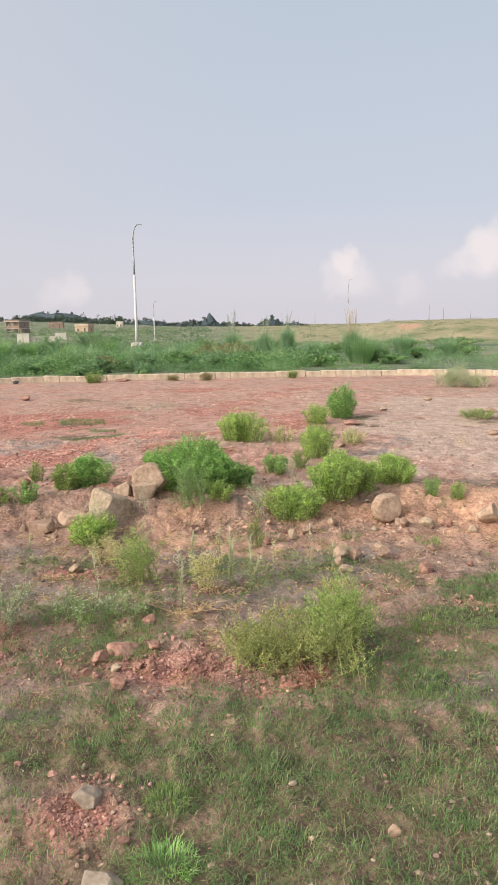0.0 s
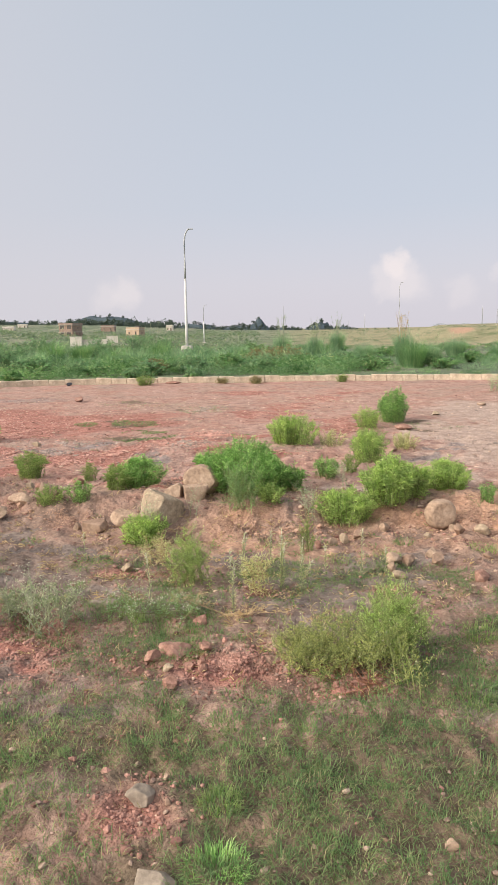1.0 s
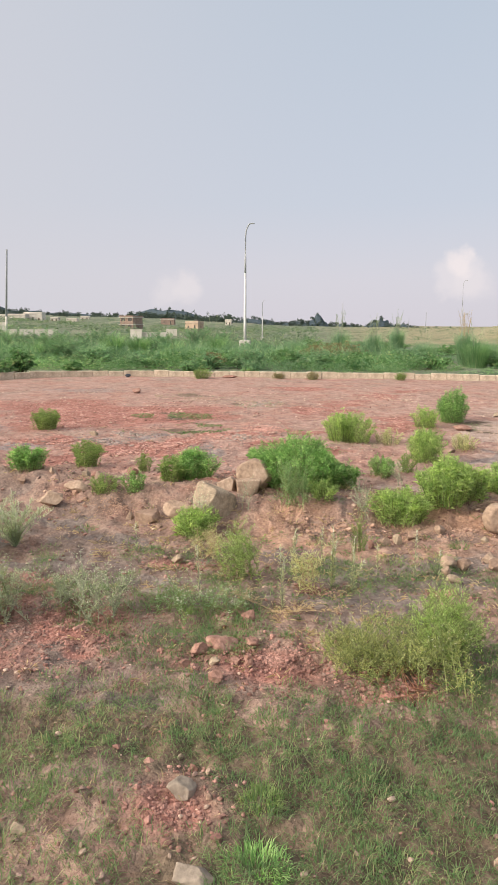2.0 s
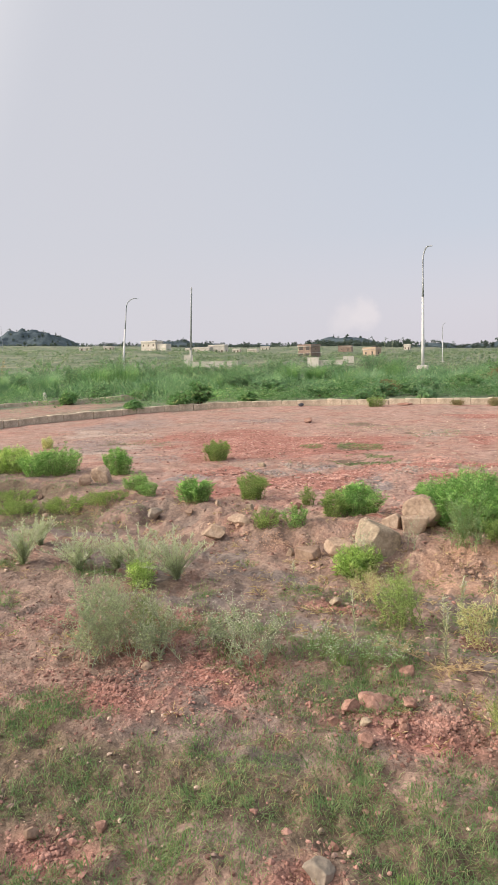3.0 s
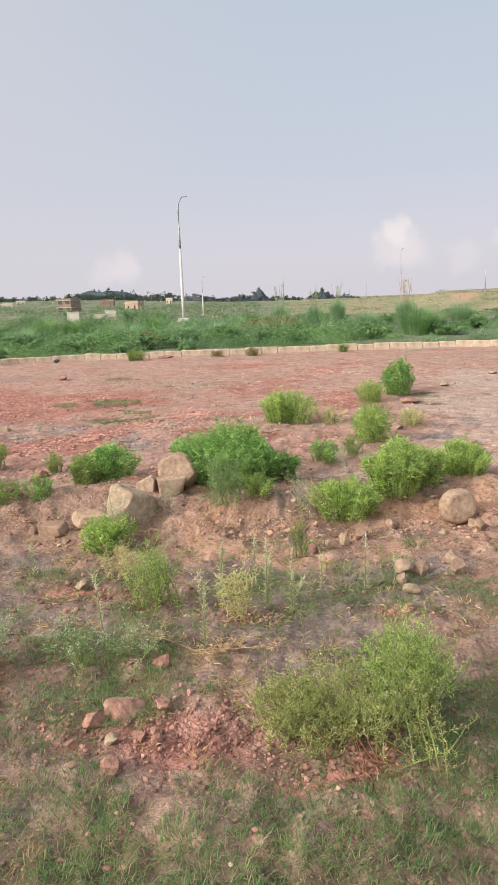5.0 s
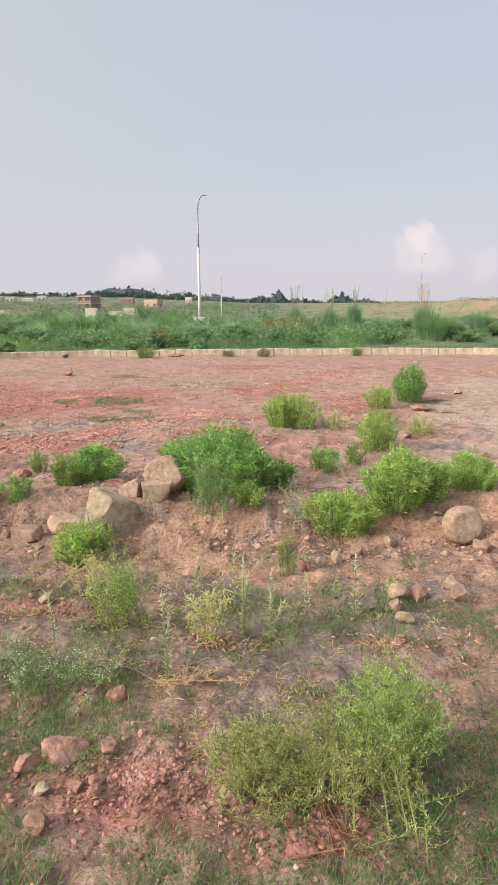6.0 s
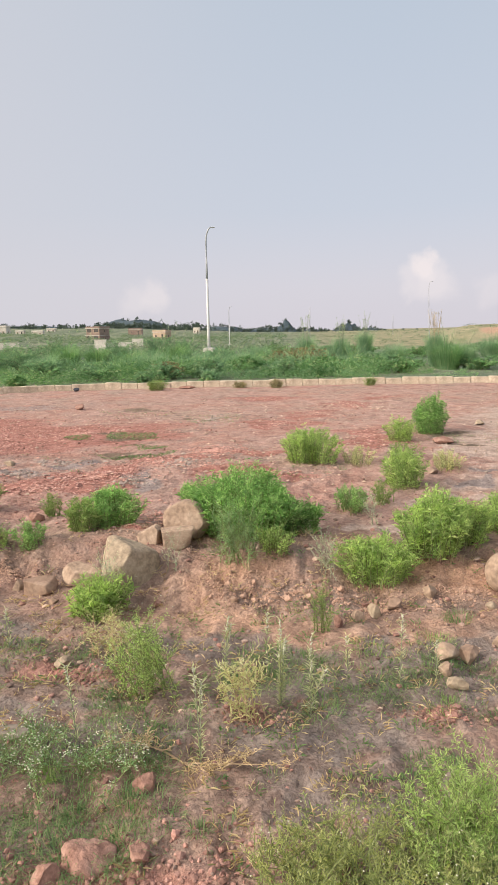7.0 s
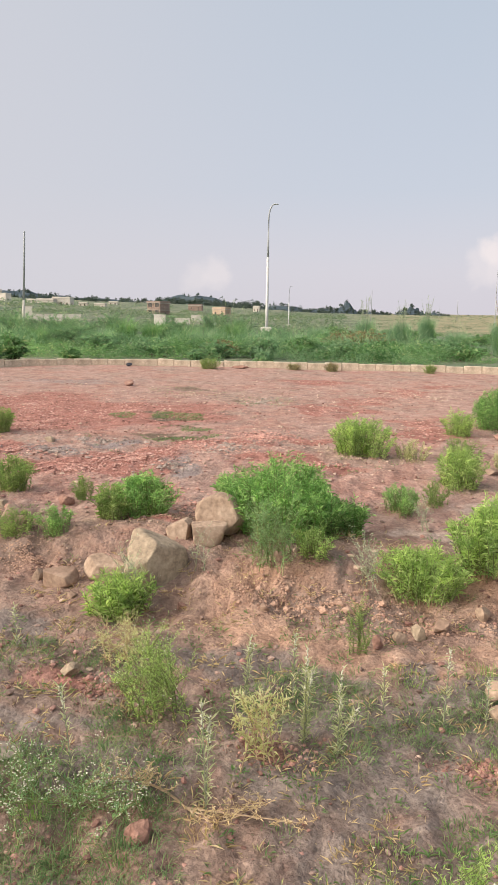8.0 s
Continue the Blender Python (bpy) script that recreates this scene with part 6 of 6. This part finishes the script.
wall_run(16.15, 92, 3.6, 1.15, 4, "low pale boundary wall in scrub")
wall_run(14.6, 130, 2.0, 1.3, 5, "low pale wall end in scrub")
wall_run(25.4, 120, 8.0, 1.1, 10, "long low concrete wall in scrub")
wall_run(27.5, 124, 1.6, 2.2, 10, "pale concrete wall end in scrub")


# ---------------------------------------------------------------- hills and woods
def hill(name, az, r, wide, deep, tall, seed, label, flat=0.3, peak=False):
    x0, y0 = at_ray(az, r)
    n = 64
    u, w = np.meshgrid(np.linspace(-1, 1, n), np.linspace(-1, 1, n), indexing="ij")
    rr = np.hypot(u, w)
    shape = smooth01((1 - rr) / (1 - flat)) * (1 + 0.26 * fnoise(u * 4 + seed, w * 4, seed, 4))
    if peak:
        crag = smooth01((0.30 - np.hypot(u - 0.12, w)) / 0.08) * 0.28
        shape = np.clip(1 - rr, 0, 1) ** 1.15 * (0.85 + 0.25 * fnoise(u * 6 + seed, w * 6, seed, 4)) + crag
    c, s = math.cos(radians(az)), math.sin(radians(az))
    x, y = x0 + u * wide * c - w * deep * s, y0 + u * wide * s + w * deep * c
    z = land(x, y) - 1.5 + shape * tall
    i, j = np.meshgrid(np.arange(n - 1), np.arange(n - 1), indexing="ij")
    f = np.stack([i * n + j, (i + 1) * n + j, (i + 1) * n + j + 1, i * n + j + 1], -1).reshape(-1, 4)
    tagged(new(name, mesh_of(name, np.stack([x, y, z], -1).reshape(-1, 3), f, HILLSIDE_HAZED, True)), label, "hill", kind="structure")
    keep = (rr < 0.97).ravel()
    return x.ravel()[keep], y.ravel()[keep], z.ravel()[keep]


def tree_arrays(rng):
    """A far tree of unit height: tapered trunk, limbs and a ragged crown of leaf clumps."""
    trunk, tf = tubes([curve_points(np.zeros(3), np.array([0.01, 0, 0.3]), np.array([0.03, 0.02, 0.8]), 5)] + [curve_points(np.array([0.01, 0, 0.3]), np.array([dx * 0.5, dy * 0.5, 0.45]), np.array([dx, dy, 0.62]), 3) for dx, dy in ((0.2, 0.1), (-0.18, 0.12), (0.05, -0.2))], 0.035, 0.01)
    tf = np.concatenate([tf[:, (0, 1, 2)], tf[:, (0, 2, 3)]])
    m, per = 7, 9
    lobes = rng.normal(size=(m, 3)) * (0.22, 0.22, 0.17) + (0, 0, 0.46)
    p = (lobes[:, None] + rng.normal(size=(m, per, 3)) * 0.075).reshape(-1, 3)
    d = rng.normal(size=p.shape)
    d /= np.linalg.norm(d, axis=1)[:, None]
    v, f = leaves(p, d, 0.22 * rng.uniform(0.6, 1.3, len(p)), 0.19, 0.1)
    return np.vstack([trunk, v]), np.vstack([tf, f + len(trunk)])


def woods(name, label, x, y, z, tall, seed):
    rng = np.random.default_rng(seed)
    temps = [tree_arrays(rng) for _ in range(6)]
    vs, fs, base = [], [], 0
    for k in range(len(x)):
        v, f = temps[rng.integers(0, 6)]
        a = rng.random() * 6.283
        s = tall[k]
        w = s * rng.uniform(0.5, 1.15)
        vs.append(np.stack([(v[:, 0] * math.cos(a) - v[:, 1] * math.sin(a)) * w + x[k], (v[:, 0] * math.sin(a) + v[:, 1] * math.cos(a)) * w + y[k], v[:, 2] * s + z[k] - 0.2], -1))
        fs.append(f + base)
        base += len(v)
    tagged(new(name, mesh_of(name, np.concatenate(vs), np.concatenate(fs), TREE_LEAF_HAZED)), label, "trees", kind="stuff")


def build_hills():
    rng = np.random.default_rng(55)
    spots = []
    for az, r, wide, deep, tall, seed, flat, label in ((40.2, 700, 54, 40, 19, 3, 0.0, "dark wooded hill with a stepped top"), (38.4, 690, 40, 30, 12.5, 4, 0.2, "dark wooded shoulder of a hill"), (29.0, 760, 60, 30, 9.5, 5, 0.3, "low dark wooded ridge behind houses"), (2.9, 600, 16, 14, 9.5, 7, 0.1, "small steep dark outcrop on the skyline"),
                                                         (-2.1, 640, 19, 12, 8.0, 9, 0.1, "small dark wooded outcrop on the skyline"), (15.0, 640, 62, 30, 9.0, 11, 0.0, "low dark wooded rise"), (22.5, 700, 70, 30, 5.0, 13, 0.0, "low dark wooded rise"),
                                                         (7.6, 620, 34, 14, 5.0, 15, 0.1, "low rocky dark ridge"), (4.6, 615, 24, 12, 4.2, 17, 0.1, "low rocky dark ridge"), (0.9, 625, 20, 10, 3.2, 19, 0.1, "low rocky dark ridge"), (-3.9, 640, 16, 10, 3.6, 21, 0.1, "low rocky dark ridge"), (26.0, 640, 40, 16, 4.6, 23, 0.1, "low dark wooded rise"), (33.5, 650, 44, 16, 4.0, 25, 0.1, "low dark wooded rise")):
        x, y, z = hill("hill", az, r, wide, deep, tall, seed, label, flat, wide < 20)
        pick = rng.permutation(len(x))[: int(min(wide * 3, 80))]
        spots.append((x[pick], y[pick], z[pick], rng.uniform(1.4, 3.6, len(pick)) * (1.1 if wide < 20 else 1.25)))
    x, y, z, tall = (np.concatenate(q) for q in zip(*spots))
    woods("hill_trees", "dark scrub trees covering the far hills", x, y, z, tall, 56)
    n = 920
    az = np.concatenate([rng.uniform(9.0, 25, 560), rng.uniform(25, 47, 270), rng.uniform(-8, 9.5, 90)])
    r = rng.uniform(520, 640, n)
    keep = rng.random(n) < smooth01(fnoise(az * 1.5, az * 0 + 3, 131, 3) + 1.0)
    az, r = np.radians(az[keep]), r[keep]
    x, y = -r * np.sin(az), r * np.cos(az)
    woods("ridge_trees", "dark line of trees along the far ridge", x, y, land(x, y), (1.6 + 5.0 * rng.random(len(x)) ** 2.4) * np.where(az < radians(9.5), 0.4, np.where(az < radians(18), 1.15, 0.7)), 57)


build_hills()


# ---------------------------------------------------------------- small things
def marker(x, y, h, label):
    bm = bmesh.new()
    box(bm, 0.11, 0.10, h, None, 0.025)
    for v in bm.verts:
        v.co.x *= 1 - 0.15 * v.co.z / h
    ob = tagged(new("marker_stone", bm_mesh("marker_stone", bm, PLASTER)), label, "marker stone", "marker stones")
    ob.matrix_basis = pose(x, y, height(x, y) - 0.05, 3, -4, 20)


for az, r, h in ((38.6, 24.5, 0.34), (30.3, 23.0, 0.32), (29.5, 23.6, 0.26)):
    marker(*at_ray(az, r), h, "small whitewashed marker stone in verge weeds")
rock("stone", -6.05, 18.35, 0.17, 0.12, 0.12, 10, 97, PLASTIC, "dark broken stone against the kerb", 0.1)
rock("stone", -3.25, 18.7, 0.5, 0.16, 0.10, 4, 98, STONE_RED, "reddish slab lying against the kerb", 0.2)
